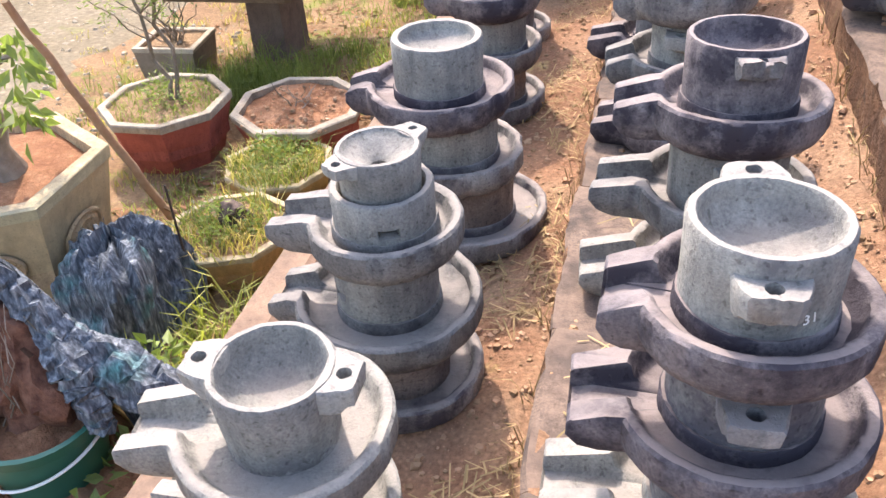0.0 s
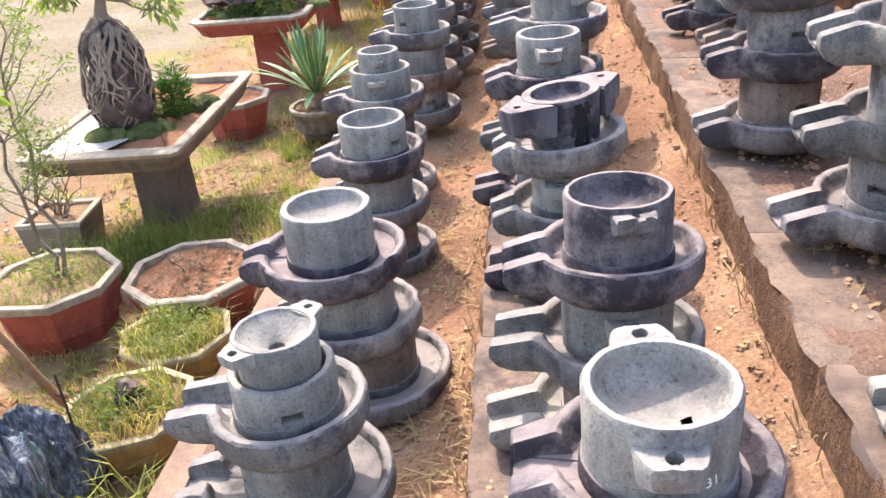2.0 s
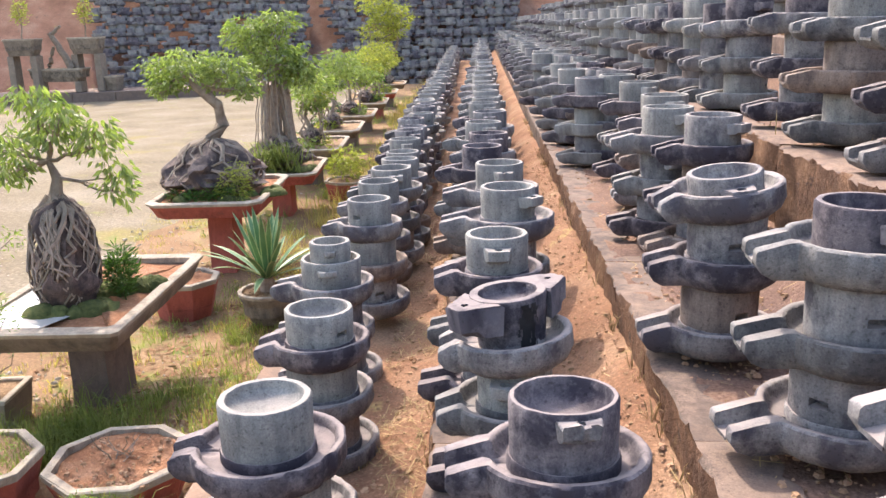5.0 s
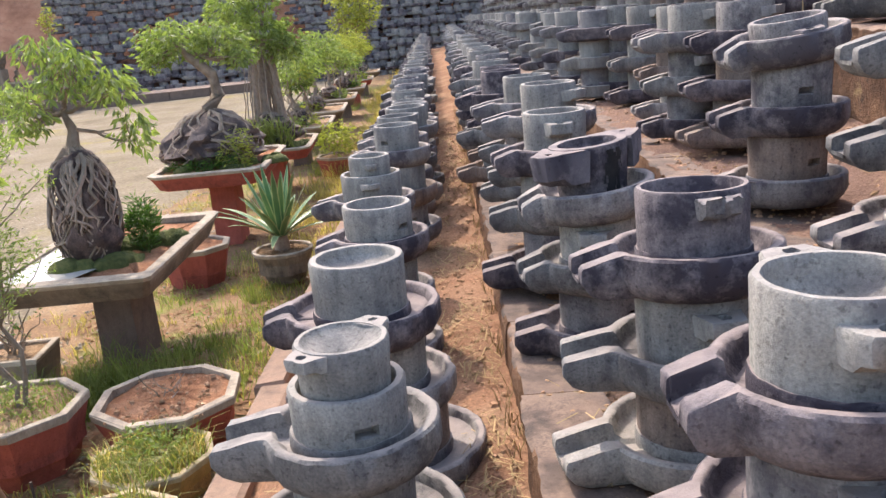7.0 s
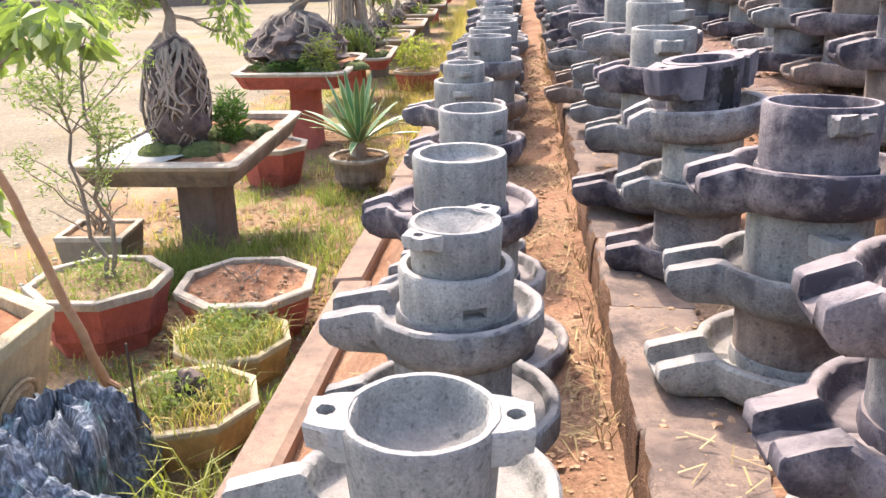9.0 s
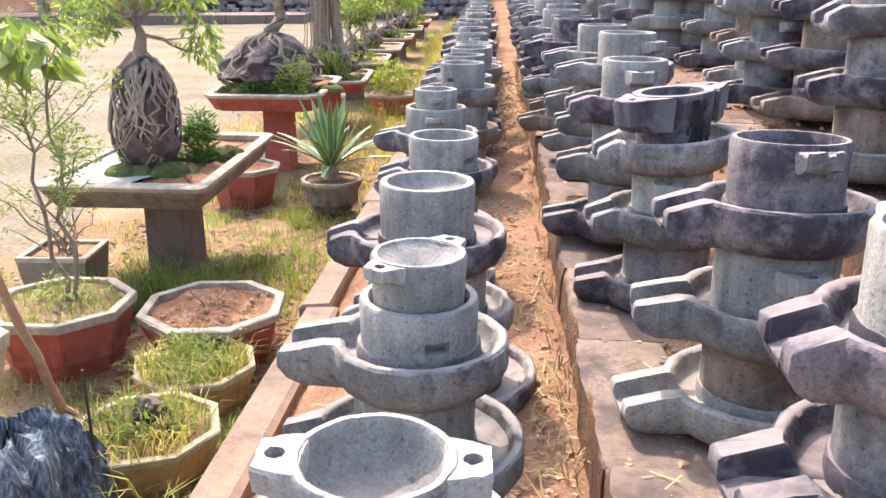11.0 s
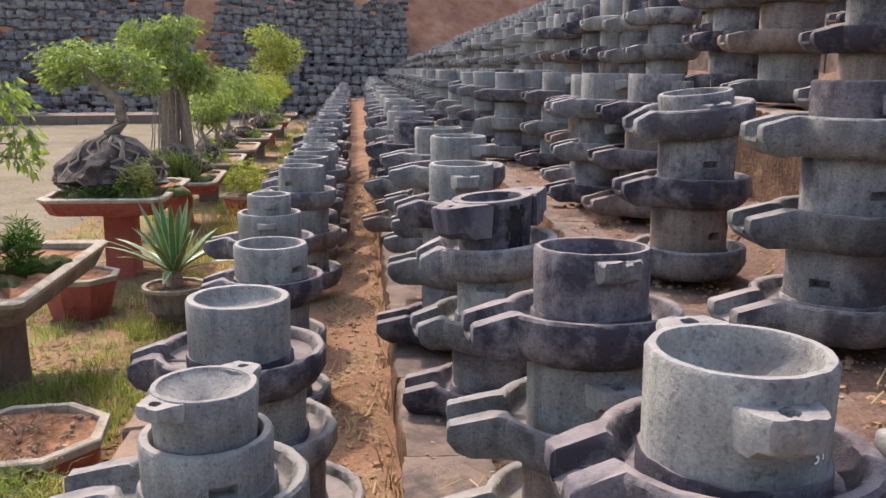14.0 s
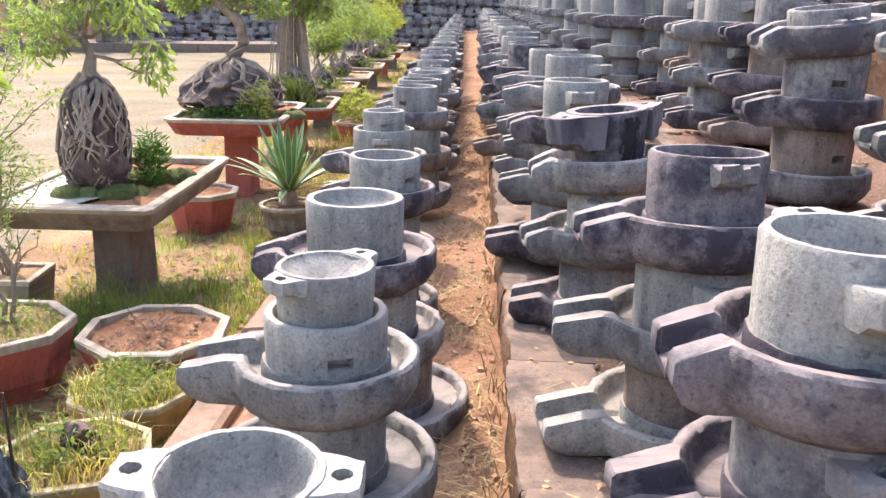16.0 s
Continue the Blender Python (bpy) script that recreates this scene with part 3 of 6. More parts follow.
def quern(x, y, z, dk, dish, bk, bowl, turn=0.0, tilt=(0, 0), bowl_h=0.045, bowl_at=(0, 0), bowl_turn=0.0, dscale=1.0, label=None, collar=False, rnd=random):
    """One mill: trough dish below, bowl-shaped upper stone on it."""
    root = thing("stone_quern", pose(x, y, z, tilt[0], tilt[1], turn),
                 label or f"{WORDS[dk]} granite hand mill with spouted trough, stacked", "stone quern", "stacked querns")
    if dish is not None:
        d = part("trough", cached(dish_mesh, dk, **dish), None, root)
        d.scale = (dscale, dscale, 1)
    if bowl is not None:
        b = part("upper_stone", cached(bowl_mesh, bk, **bowl), None, root, "" if bk == dk else f"{WORDS[bk]} granite upper stone")
        b.matrix_basis = pose(bowl_at[0], bowl_at[1], bowl_h, 0, 0, bowl_turn)
        r, h = bowl.get("r", 0.145), bowl.get("h", 0.19)
        ears = bowl.get("ears", ())
        for q, a in enumerate(ears):
            drop = bowl["drops"][q] if "drops" in bowl else (0.002 if len(ears) > 1 else 0.032)
            lug = part("lug", cached(lug_mesh, bowl.get("lug_key", bk), r=r, top=h - drop, size=bowl.get("ear_size", (0.070, 0.058, 0.040, 0.05, 0.015)), broken=bowl.get("broken", 0.0)), None, b)
            lug.matrix_basis = pose(0, 0, 0, 0, 0, math.degrees(a))
        if collar:
            c = part("collar", cached(collar_mesh, dk, r=bowl.get("rb", r)), None, root)
            c.matrix_basis = pose(bowl_at[0], bowl_at[1], bowl_h - 0.006)
    return root


MESH_NAMES = {dish_mesh: "trough", bowl_mesh: "upper_stone", lug_mesh: "lug", collar_mesh: "collar"}
PITCH = 0.228
srnd = random.Random(21)


def stack(x, y, z, tiers=None, n=3, pitch=PITCH, shift=0.0):
    """Mills piled one on another; tiers gives (dish, dish key, bowl, bowl key), from the ground up, where they are known."""
    for i in range(n):
        last = i == n - 1
        dk = srnd.choice("gmsddsr" if not last else "gsmsd")
        bk = srnd.choice("ggmmr" if not last else "gggmmd")
        dish = DISHES[srnd.choice((0, 1, 2, 3))] if i else DISHES[srnd.choice((2, 2, 3, 0))]
        bowl = BOWLS[srnd.choice((0, 0, 1, 2, 4))] if not last else BOWLS[srnd.choice((0, 1, 2, 2, 1))]
        kw = {}
        if tiers and i < len(tiers) and tiers[i]:
            t = dict(tiers[i])
            dk, bk = t.pop("dk", dk), t.pop("bk", bk)
            dish, bowl = t.pop("dish", dish), t.pop("bowl", bowl)
            kw = t
        kw.setdefault("turn", srnd.uniform(-7, 7))
        kw.setdefault("collar", srnd.random() < 0.9)
        kw.setdefault("bowl_turn", srnd.uniform(-15, 15))
        if not (tiers and i < len(tiers) and tiers[i]):
            kw.setdefault("tilt", (srnd.uniform(-1.2, 1.2), srnd.uniform(-1.2, 1.2)))
        ox, oy = srnd.uniform(-0.012, 0.012), srnd.uniform(-0.012, 0.012)
        if tiers and last:
            ox = oy = 0.0
        made = quern(x + ox + shift * (n - 1 - i), y + oy, z + i * pitch, dk, dish, bk, bowl, **kw)
    return made


A_Z, B_Z, C_Z = 0.785, 1.04, 1.40
big = dict(r=0.222, spout=0.31, sw=0.085)
two_ear = dict(r=0.119, rb=0.102, h=0.205, ears=(-0.11, 3.03), ear_size=(0.056, 0.060, 0.040, 0.055, 0.014), wall=0.015, depth=0.095)
# row beside the gutter
stack(-0.521, 1.002, A_Z - 0.028, tiers=[dict(dish=big, dk="g"), dict(dish=dict(r=0.205, spout=0.31, sw=0.08), dk="g", bk="g", bowl=dict(r=0.13, slot=-1.2)), dict(dish=dict(r=0.208, spout=0.305, sw=0.08), dk="g", bk="g", bowl=two_ear, turn=8, bowl_turn=0, bowl_h=0.03)])
stack(-0.531, 1.669, A_Z - 0.013, tiers=[dict(dish=dict(r=0.225, spout=0.31, sw=0.085), dk="m", bk="r", bowl=dict(r=0.135)), dict(dish=dict(r=0.243, spout=0.31, sw=0.08), dk="s", bk="g", bowl=dict(slot=-2.4, r=0.132), bowl_turn=0),
      dict(dish=dict(r=0.190, spout=0.292, sw=0.078), dk="s", bk="g", bowl=dict(r=0.128, slot=-1.13, h=0.15, depth=0.075), bowl_turn=0, turn=-2)])
quern(-0.531, 1.669, A_Z - 0.013 + 2 * PITCH + 0.045 + 0.095, "g", None, "g", dict(r=0.1025, rb=0.094, h=0.15, wall=0.015, depth=0.05, cone=True, ears=(1.05, 4.10), ear_size=(0.05, 0.05, 0.028, 0.034, 0.011)),
      bowl_h=0.0, label="small grey stone mortar with two pierced lugs in a drum")
stack(-0.589, 2.433, A_Z - 0.007, tiers=[dict(dish=dict(r=0.262, spout=0.31, sw=0.085), dk="m", bk="r", bowl=dict(r=0.15)), dict(dish=dict(r=0.232, spout=0.28, chip=0.1), dk="m", bk="g", bowl=dict(r=0.15)),
      dict(dish=dict(r=0.236, spout=0.305, sw=0.08, cw=0.034, chip=0.12), dk="d", bk="g", bowl=dict(r=0.141, h=0.205, wall=0.023, depth=0.06), turn=3)], shift=0.035)
stack(-0.616, 3.366, A_Z - 0.02, tiers=[dict(dish=dict(r=0.225, spout=0.30), dk="m"), dict(dish=DISHES[3], dk="m"), dict(dish=dict(r=0.20, spout=0.26), dk="d", bk="g", bowl=dict(r=0.138, h=0.18, slot=-0.75), bowl_turn=0)])
stack(-0.718, 4.178, A_Z - 0.027, tiers=[dict(dish=dict(r=0.225, spout=0.30), dk="m"), dict(dish=DISHES[0], dk="m"), dict(dish=dict(r=0.208, spout=0.30), dk="m", bk="g", bowl=dict(r=0.148, h=0.175, ears=(-1.45,), ear_size=(0.04, 0.055, 0.033, 0.03, 0.009)), bowl_turn=0)])
quern(-0.718, 4.178, A_Z - 0.027 + 2 * PITCH + 0.045 + 0.12, "g", None, "g", dict(r=0.101, h=0.14, ears=(-1.4,), ear_size=(0.032, 0.034, 0.022, 0.028, 0.008)), bowl_h=0.0, label="small grey stone mortar set in a larger one")
stack(-0.638, 5.01, A_Z + 0.085, tiers=[None, None, dict(dk="m", bk="g", bowl=dict(slot=-2.0, r=0.128), bowl_turn=0)])
stack(-0.674, 5.69, A_Z + 0.065, tiers=[None, None, dict(dk="m", bk="g", bowl=dict(r=0.135), bowl_turn=0)])
y = 6.2
A_FAR = []
while y < 38.5:
    A_FAR.append((-0.665 - 0.031 * (y - 6) + srnd.uniform(-0.05, 0.05), y, A_Z + srnd.uniform(0.0, 0.07)))
    y += srnd.uniform(0.5, 0.66)
# second row
b1 = stack(0.267, 1.141, B_Z + 0.02, tiers=[dict(dish=dict(r=0.232, spout=0.335, sw=0.09), dk="g", bk="m", bowl=dict(ears=(-1.45,), r=0.138), bowl_turn=0), dict(dish=dict(r=0.218, spout=0.29, sw=0.087), dk="d", bk="m", bowl=dict(ears=(-1.62,), r=0.131), bowl_turn=0, turn=4),
      dict(dish=dict(r=0.187, spout=0.236, sw=0.08, cw=0.038), dk="d", bk="g", bowl=dict(r=0.121, h=0.19, ears=(-1.55, 1.70), drops=(0.032, 0.004), hole=True, ear_size=(0.054, 0.060, 0.043, 0.055, 0.0135), wall=0.0155, depth=0.085), bowl_turn=0, turn=0)])
stack(0.263, 1.897, B_Z - 0.001, tiers=[dict(dish=dict(r=0.225, spout=0.335), dk="g", bk="r", bowl=dict(r=0.136)), dict(dish=dict(r=0.21, spout=0.312, sw=0.08), dk="s", bk="g", bowl=dict(ears=(-1.35,), r=0.136), bowl_turn=0),
      dict(dish=dict(r=0.198, spout=0.275, sw=0.08), dk="d", bk="d", bowl=dict(r=0.127, h=0.19, lug_key="m", broken=0.006, ears=(-1.42,), drops=(0.012,), ear_size=(0.040, 0.052, 0.046, 0.045, 0.010), wall=0.014), bowl_turn=0, tilt=(-2.5, 0))])
b3 = stack(0.165, 2.713, B_Z - 0.01, tiers=[dict(dk="d", bk="m"), dict(dish=dict(r=0.205, spout=0.26), dk="s", bk="g", bowl=dict(ears=(-1.9,), r=0.124), bowl_turn=0),
      dict(dish=dict(r=0.195, spout=0.24), dk="m", bk="d", bowl=dict(r=0.126, rb=0.105, h=0.19, ears=(0.62, 3.76), wall=0.032, depth=0.055, ear_size=(0.105, 0.098, 0.034, 0.10, 0.012)), bowl_turn=0, tilt=(0, -5))])
stack(0.112, 3.35, B_Z + 0.023, tiers=[None, None, dict(dish=dict(r=0.182, spout=0.25), dk="d", bk="g", bowl=dict(r=0.122, ears=(-1.6,)), bowl_turn=0)])
stack(0.165, 4.054, B_Z + 0.074, tiers=[None, None, dict(dk="m", bk="g", bowl=dict(r=0.130, ears=(-0.75,)), bowl_turn=0)])
stack(0.129, 4.836, B_Z + 0.06, tiers=[None, None, dict(dk="m", bk="g", bowl=dict(r=0.132, ears=(-1.45,)), bowl_turn=0)])
stack(0.021, 5.577, B_Z + 0.05, tiers=[None, None, dict(dk="d", bk="d", bowl=dict(r=0.13), bowl_turn=0)])
y = 6.35
B_FAR = []
while y < 38.5:
    B_FAR.append((0.065 + srnd.uniform(-0.04, 0.04) + DRIFT * (y - 5), y, B_Z + srnd.uniform(0.02, 0.08)))
    y += srnd.uniform(0.52, 0.66)
# black paint left on the lugged bowl, chalk number on the nearest one
bm = bmesh.new()
grid = {}
for i in range(19):
    for j in range(13):
        a, f = -1.42 + 0.62 * i / 18, 0.10 + 0.82 * j / 12
        rad = 0.105 + 0.021 * f + 0.003
        grid[i, j] = bm.verts.new((rad * math.cos(a), rad * math.sin(a), 0.045 + 0.19 * f))
for i in range(18):
    for j in range(12):
        if noise.noise(Vector((i * 0.33, j * 0.36, 2))) + 0.9 * min(i, 17 - i, j + 2, 13 - j) / 6 > 0.25 + 0.25 * (i > 9) * noise.noise(Vector((i * 0.9, j * 0.9, 5))) * 2:
            bm.faces.new((grid[i, j], grid[i + 1, j], grid[i + 1, j + 1], grid[i, j + 1]))
part("paint_patch", bm, PAINT_BLACK, b3, "flaking black paint")
txt = bpy.data.curves.new("chalk_number", 'FONT')
txt.body, txt.size, txt.extrude, txt.align_x = "31", 0.026, 0.0004, 'CENTER'
txt.materials.append(WHITE_TAPE)
num = new("chalk_number", txt)
num.parent = b1
num["label"] = "pale chalked number"
_a = -1.02
num.matrix_basis = pose(0.1225 * math.cos(_a), 0.1225 * math.sin(_a), 0.125, 90, -8, math.degrees(_a) + 90)
# third row, up the first bank
stack(1.05, 1.48, C_Z - 0.04, tiers=[dict(dk="g"), dict(dk="m"), dict(dk="m", bk="m", bowl=dict(r=0.132), dish=dict(r=0.21, spout=0.31))])
stack(1.061, 2.30, C_Z + 0.01, tiers=[dict(dish=dict(r=0.222, spout=0.335), dk="m", bk="m", bowl=dict(slot=-2.5, r=0.138, h=0.20), bowl_turn=0), dict(dish=dict(r=0.208, spout=0.31), dk="s", bk="m", bowl=dict(slot=-1.6, r=0.138, h=0.20), bowl_turn=0),
      dict(dish=dict(r=0.205, spout=0.285, chip=0.08), dk="s", bk="d", bowl=dict(ears=(-1.2,), r=0.126, h=0.16), bowl_turn=0, bowl_h=0.035)], pitch=0.24)
stack(0.912, 3.06, C_Z - 0.002, tiers=[dict(dish=dict(r=0.198, spout=0.28), dk="m", bk="r", bowl=dict(slot=-1.2, r=0.134, h=0.205), bowl_turn=0), dict(dish=dict(r=0.192, spout=0.275), dk="d", bk="m", bowl=dict(slot=-1.55, r=0.134, h=0.205), bowl_turn=0), dict(dk="m", bk="m", dish=dict(r=0.195, spout=0.24), bowl=dict(r=0.128, h=0.125, ears=(-1.5,)), tilt=(2, -7), bowl_turn=0, bowl_h=0.022)], pitch=0.246)
stack(1.155, 4.30, C_Z, tiers=[None, None, dict(dk="d", bk="m", bowl=dict(ears=(-0.9,), r=0.134), bowl_turn=0)])
stack(1.02, 4.72, C_Z, tiers=[None, None, dict(dk="m", bk="g", bowl=dict(ears=(-1.2,), r=0.134), bowl_turn=0)])
stack(1.16, 5.55, C_Z - 0.01, tiers=[None, None, dict(dk="d", bk="g", bowl=dict(ears=(-1.3,)), bowl_turn=0)])
stack(1.165, 6.55, C_Z, tiers=[None, None, dict(dk="d", bk="g", bowl=dict(ears=(-1.3,)), bowl_turn=0)])


def row(x0, drift, y0, y1, z, jitter=0.05):
    out, y = [], y0
    while y < y1:
        out.append((along(x0, y) + drift * y + srnd.uniform(-jitter, jitter), y, z + srnd.uniform(-0.02, 0.03)))
        y += srnd.uniform(0.52, 0.70)
    return out


ROWS_FAR = {"a": A_FAR, "b": B_FAR, "c": row(1.18, 0.0, 7.2, 38.5, C_Z, 0.06)}
# a second, inner line stands on the deeper terraces
ROWS_FAR["c2"] = row(0.95, 0.0, 6.6, 38.5, C_Z, 0.03)[1::2]
for n_, kx, z in TERRACES[2:]:
    ROWS_FAR[n_] = row(kx + (0.31 if n_ == "d" else 0.42), 0.0, 1.4 + 0.5 * TERRACES.index((n_, kx, z)), 38.5, z, 0.07)
ROWS_FAR["d"] = [(1.79, 2.75, 1.955), (1.78, 3.46, 1.955), (1.77, 4.2, 1.965), (1.79, 4.88, 1.99)] + [p for p in ROWS_FAR["d"] if p[1] > 5.4]
for n_, (reach) in {"a": 11, "b": 11, "c": 11, "c2": 0, "d": 9, "e": 8, "f": 7, "g": 0, "h": 0}.items():
    for p in [p for p in ROWS_FAR[n_] if p[1] < reach]:
        stack(*p)
    ROWS_FAR[n_] = [p for p in ROWS_FAR[n_] if p[1] >= reach]


def arrays_of(me):
    v = np.empty(len(me.vertices) * 3)
    me.vertices.foreach_get("co", v)
    return v.reshape(-1, 3), [tuple(p.vertices) for p in me.polygons]


LOW_DISH = [arrays_of(dish_mesh("low", GRANITE, n=14, fine=False, seed=s, r=r_, spout=r_ * 1.45)) for s, r_ in ((1, 0.205), (2, 0.225))]
LOW_BOWL = [arrays_of(bowl_mesh("low", GRANITE, n=14, fine=False, seed=s, r=r_)) for s, r_ in ((1, 0.145), (2, 0.135))]


def stuff_rows(name, places, label, rnd, scale=1.0, n=3, tones=((1, 0, 2, 0, 1), (0, 0, 1, 0, 0))):
    """Far piles of mills joined to one mesh."""
    vs, fs, ms, off = [], [], [], 0
    for (x, y, z, *rot) in places:
        tiers = n if rnd.random() > 0.12 else n - 1
        for i in range(tiers):
            for lib, dz, mats in ((LOW_DISH, 0.0, tones[0]), (LOW_BOWL, 0.045, tones[1])):
                v, f = lib[rnd.randrange(2)]
                a = radians(rnd.uniform(-9, 9) + (rot[0] if rot else 0))
                ca, sa = math.cos(a), math.sin(a)
                R = np.array([[ca, sa, 0], [-sa, ca, 0], [0, 0, 1]])
                w = (v * scale) @ R + np.array([x + rnd.uniform(-.015, .015), y + rnd.uniform(-.015, .015), z + (i * PITCH + dz) * scale])
                vs.append(w)
                fs += [tuple(k + off for k in q) for q in f]
                ms += [rnd.choice(mats)] * len(f)
                off += len(v)
    me = bpy.data.meshes.new(name)
    me.from_pydata(np.concatenate(vs).tolist(), [], fs)
    for m in (GRANITE, GRANITE_MID, GRANITE_DARK, GRANITE_RUST):
        me.materials.append(m)
    me.polygons.foreach_set("material_index", ms)
    me.polygons.foreach_set("use_smooth", [True] * len(fs))
    me.set_sharp_from_angle(angle=radians(38))
    return tagged(new(name, me), label, "stone querns", kind="stuff")


frnd = random.Random(8)
for n_, places in ROWS_FAR.items():
    if places:
        stuff_rows("stone_quern_row", places, "long row of grey granite hand mills stacked three high", frnd)

# hillside and the far wall of piled mills
hill = sheet("hillside", axis_steps([(5.6, 0.8), (16, 6), (60, 1)]), axis_steps([(-12, 2), (70, 1)]),
             lambda x, y: 3.4 + 0.42 * min(x - 5.6, 11) + 0.15 * noise.noise(Vector((x, y * 0.6, 2))), BANK)
tagged(hill, "bare red laterite hillside with dry grass", "hillside", kind="structure")


def wall_line(s):
    """Foot of the far wall, from the rows out to the yard's far corner."""
    return 1.0 - 24.0 * s, 40.0 - 8.5 * s


bank = bmesh.new()
rings_to_bm(bank, [[(14, 44.5, -1), (14, 52.4, 7.0), (14, 54.5, 8.2), (14, 70, 8.6)], [(1, 40.3, -1), (1, 48.3, 5.8), (1, 50.4, 6.8), (1, 70, 7.2)],
                   [(-23, 31.8, -1), (-24, 39.8, 5.2), (-24, 41.9, 5.8), (-26, 70, 6.0)], [(-60, 20, -1), (-62, 27.2, 5.2), (-62, 29.4, 5.8), (-66, 70, 6.0)]], False, False, False)
tagged(new("far_bank", mesh_of(bank, "far_bank", BANK)), "red earth bank behind the piled stones", "bank", kind="structure")
wall_places = []
for lvl in range(13):
    for k in range(58):
        s = (k + frnd.uniform(-0.3, 0.3)) / 64
        sp = s / (1 + 0.0163 * lvl)
        if 0.315 + 0.01 * math.sin(lvl) < sp < 0.36 and lvl > 2 or sp > 0.68 or frnd.random() < 0.07:
            continue
        wx, wy = wall_line(s)
        wall_places.append((wx, wy + 0.56 * lvl + frnd.uniform(-0.12, 0.12), -0.2 + 0.44 * lvl + frnd.uniform(-0.06, 0.06), frnd.uniform(-15, 55)))
stuff_rows("piled_stone_wall", wall_places, "tall far bank packed with stacked dark stone mills", frnd, 1.35, 2, ((1, 0, 2, 1), (0, 1, 0, 1, 2)))

# ---------------------------------------------------------------- pots


def octagon(rx, ry, cut=0.29):
    """Plan of a tray or pot with cut corners."""
    cx, cy = rx * (1 - cut * 2 * min(1, ry / rx)), ry * (1 - cut * 2 * min(1, rx / ry))
    return [(rx, -cy), (rx, cy), (cx, ry), (-cx, ry), (-rx, cy), (-rx, -cy), (-cx, -ry), (cx, -ry)]


def ngon(r, n, turn=0.0):
    return [(r * math.cos(turn + k * math.tau / n), r * math.sin(turn + k * math.tau / n)) for k in range(n)]


def pot_thing(name, m, plan, h, taper, rim_w, rim_h, body_mat, rim_mat, soil_mat_, label, category, soil_drop=0.03, group=""):
    root = thing(name, m, label, category, group)
    rnd = random.Random(len(bpy.data.objects))
    j = lambda: rnd.uniform(-0.004, 0.004)
    sc = lambda f, z: [(x * f + j(), y * f + j(), z) for x, y in plan]
    big_ = max(abs(x) for x, y in plan)
    inset = 1 - rim_w / big_
    bm = bmesh.new()
    rings_to_bm(bm, [sc(taper, 0.0), sc(taper + (1 - taper) * 0.5, h * 0.5), sc(0.965, h - rim_h), sc(inset, h - rim_h), sc(inset * 0.97, h * 0.3)], True, True)
    part("body", bm, body_mat, root)
    bm = bmesh.new()
    rings_to_bm(bm, [sc(inset, h - rim_h * 1.2), sc(0.985, h - rim_h), sc(1.0, h - 0.007), sc(0.985, h), sc(inset + 0.01, h), sc(inset, h - 0.006), sc(inset, h - rim_h * 1.2)], False, False)
    part("rim", bm, rim_mat, root, "pale worn rim")
    if soil_mat_:
        bm = bmesh.new()
        rs = []
        for f in (inset * 0.995, inset * 0.86, inset * 0.72, inset * 0.58, inset * 0.44, inset * 0.28):
            ring = []
            for k in range(len(plan)):
                (x0, y0), (x1, y1) = plan[k], plan[(k + 1) % len(plan)]
                for q in range(4):
                    x, y_ = (x0 + (x1 - x0) * q / 4) * f, (y0 + (y1 - y0) * q / 4) * f
                    ring.append((x, y_, h - soil_drop + 0.02 * (1 - f) + rnd.uniform(-0.014, 0.014)))
            rs.append(ring)
        rs.append([(0, 0, h - soil_drop + 0.02)])
        rings_to_bm(bm, rs, False, False)
        part("soil", bm, soil_mat_, root, "dry crumbly soil", True)
    return root


oct8 = lambda r: ngon(r, 8, radians(22.5))
pot_thing("octagonal_planter", pose(-1.87, 4.04, 0.09, 0, 0, 8), oct8(0.385), 0.315, 0.72, 0.05, 0.045, RED_POT, RIM, SOIL_POT, "red octagonal planter with pale rim and bare red soil", "planter")
pot_thing("octagonal_planter", pose(-2.615, 3.90, 0.11, 0, 0, 2), oct8(0.375), 0.345, 0.72, 0.045, 0.045, RED_POT, RIM, SOIL_PALE, "red octagonal planter holding a thin sapling and weeds", "planter")
pot_thing("octagonal_planter", pose(-1.785, 3.53, 0.10, 0, 0, 20), oct8(0.295), 0.225, 0.74, 0.035, 0.03, OCHRE_POT, OCHRE_RIM, SOIL_PALE, "ochre octagonal planter overgrown with fine green weeds", "planter")
pot_thing("octagonal_planter", pose(-1.765, 2.93, 0.10, 0, 0, 20), oct8(0.305), 0.23, 0.74, 0.035, 0.03, OCHRE_POT, OCHRE_RIM, SOIL_PALE, "ochre octagonal planter with a stump and weeds", "planter")
square_pot = pot_thing("square_planter", pose(-3.17, 4.98, 0.20, 0, 0, 4), [(0.22, -0.20), (0.22, 0.20), (-0.22, 0.20), (-0.22, -0.20)], 0.28, 0.82, 0.04, 0.03, CONCRETE, RIM, SOIL_PALE, "low rectangular concrete planter with a thin shrub", "planter")
square_pot.location.z = 0.08
pot_thing("round_planter", pose(-1.868, 7.06, 0.08), ngon(0.262, 24), 0.28, 0.62, 0.035, 0.03, CONCRETE, RIM, SOIL_PALE, "round concrete planter holding an agave", "planter")
pot_thing("octagonal_planter", pose(-2.72, 7.35, 0.03, 0, 0, 10), oct8(0.33), 0.36, 0.72, 0.05, 0.045, RED_POT, RIM, SOIL_POT, "red octagonal planter behind the stone tray", "planter")


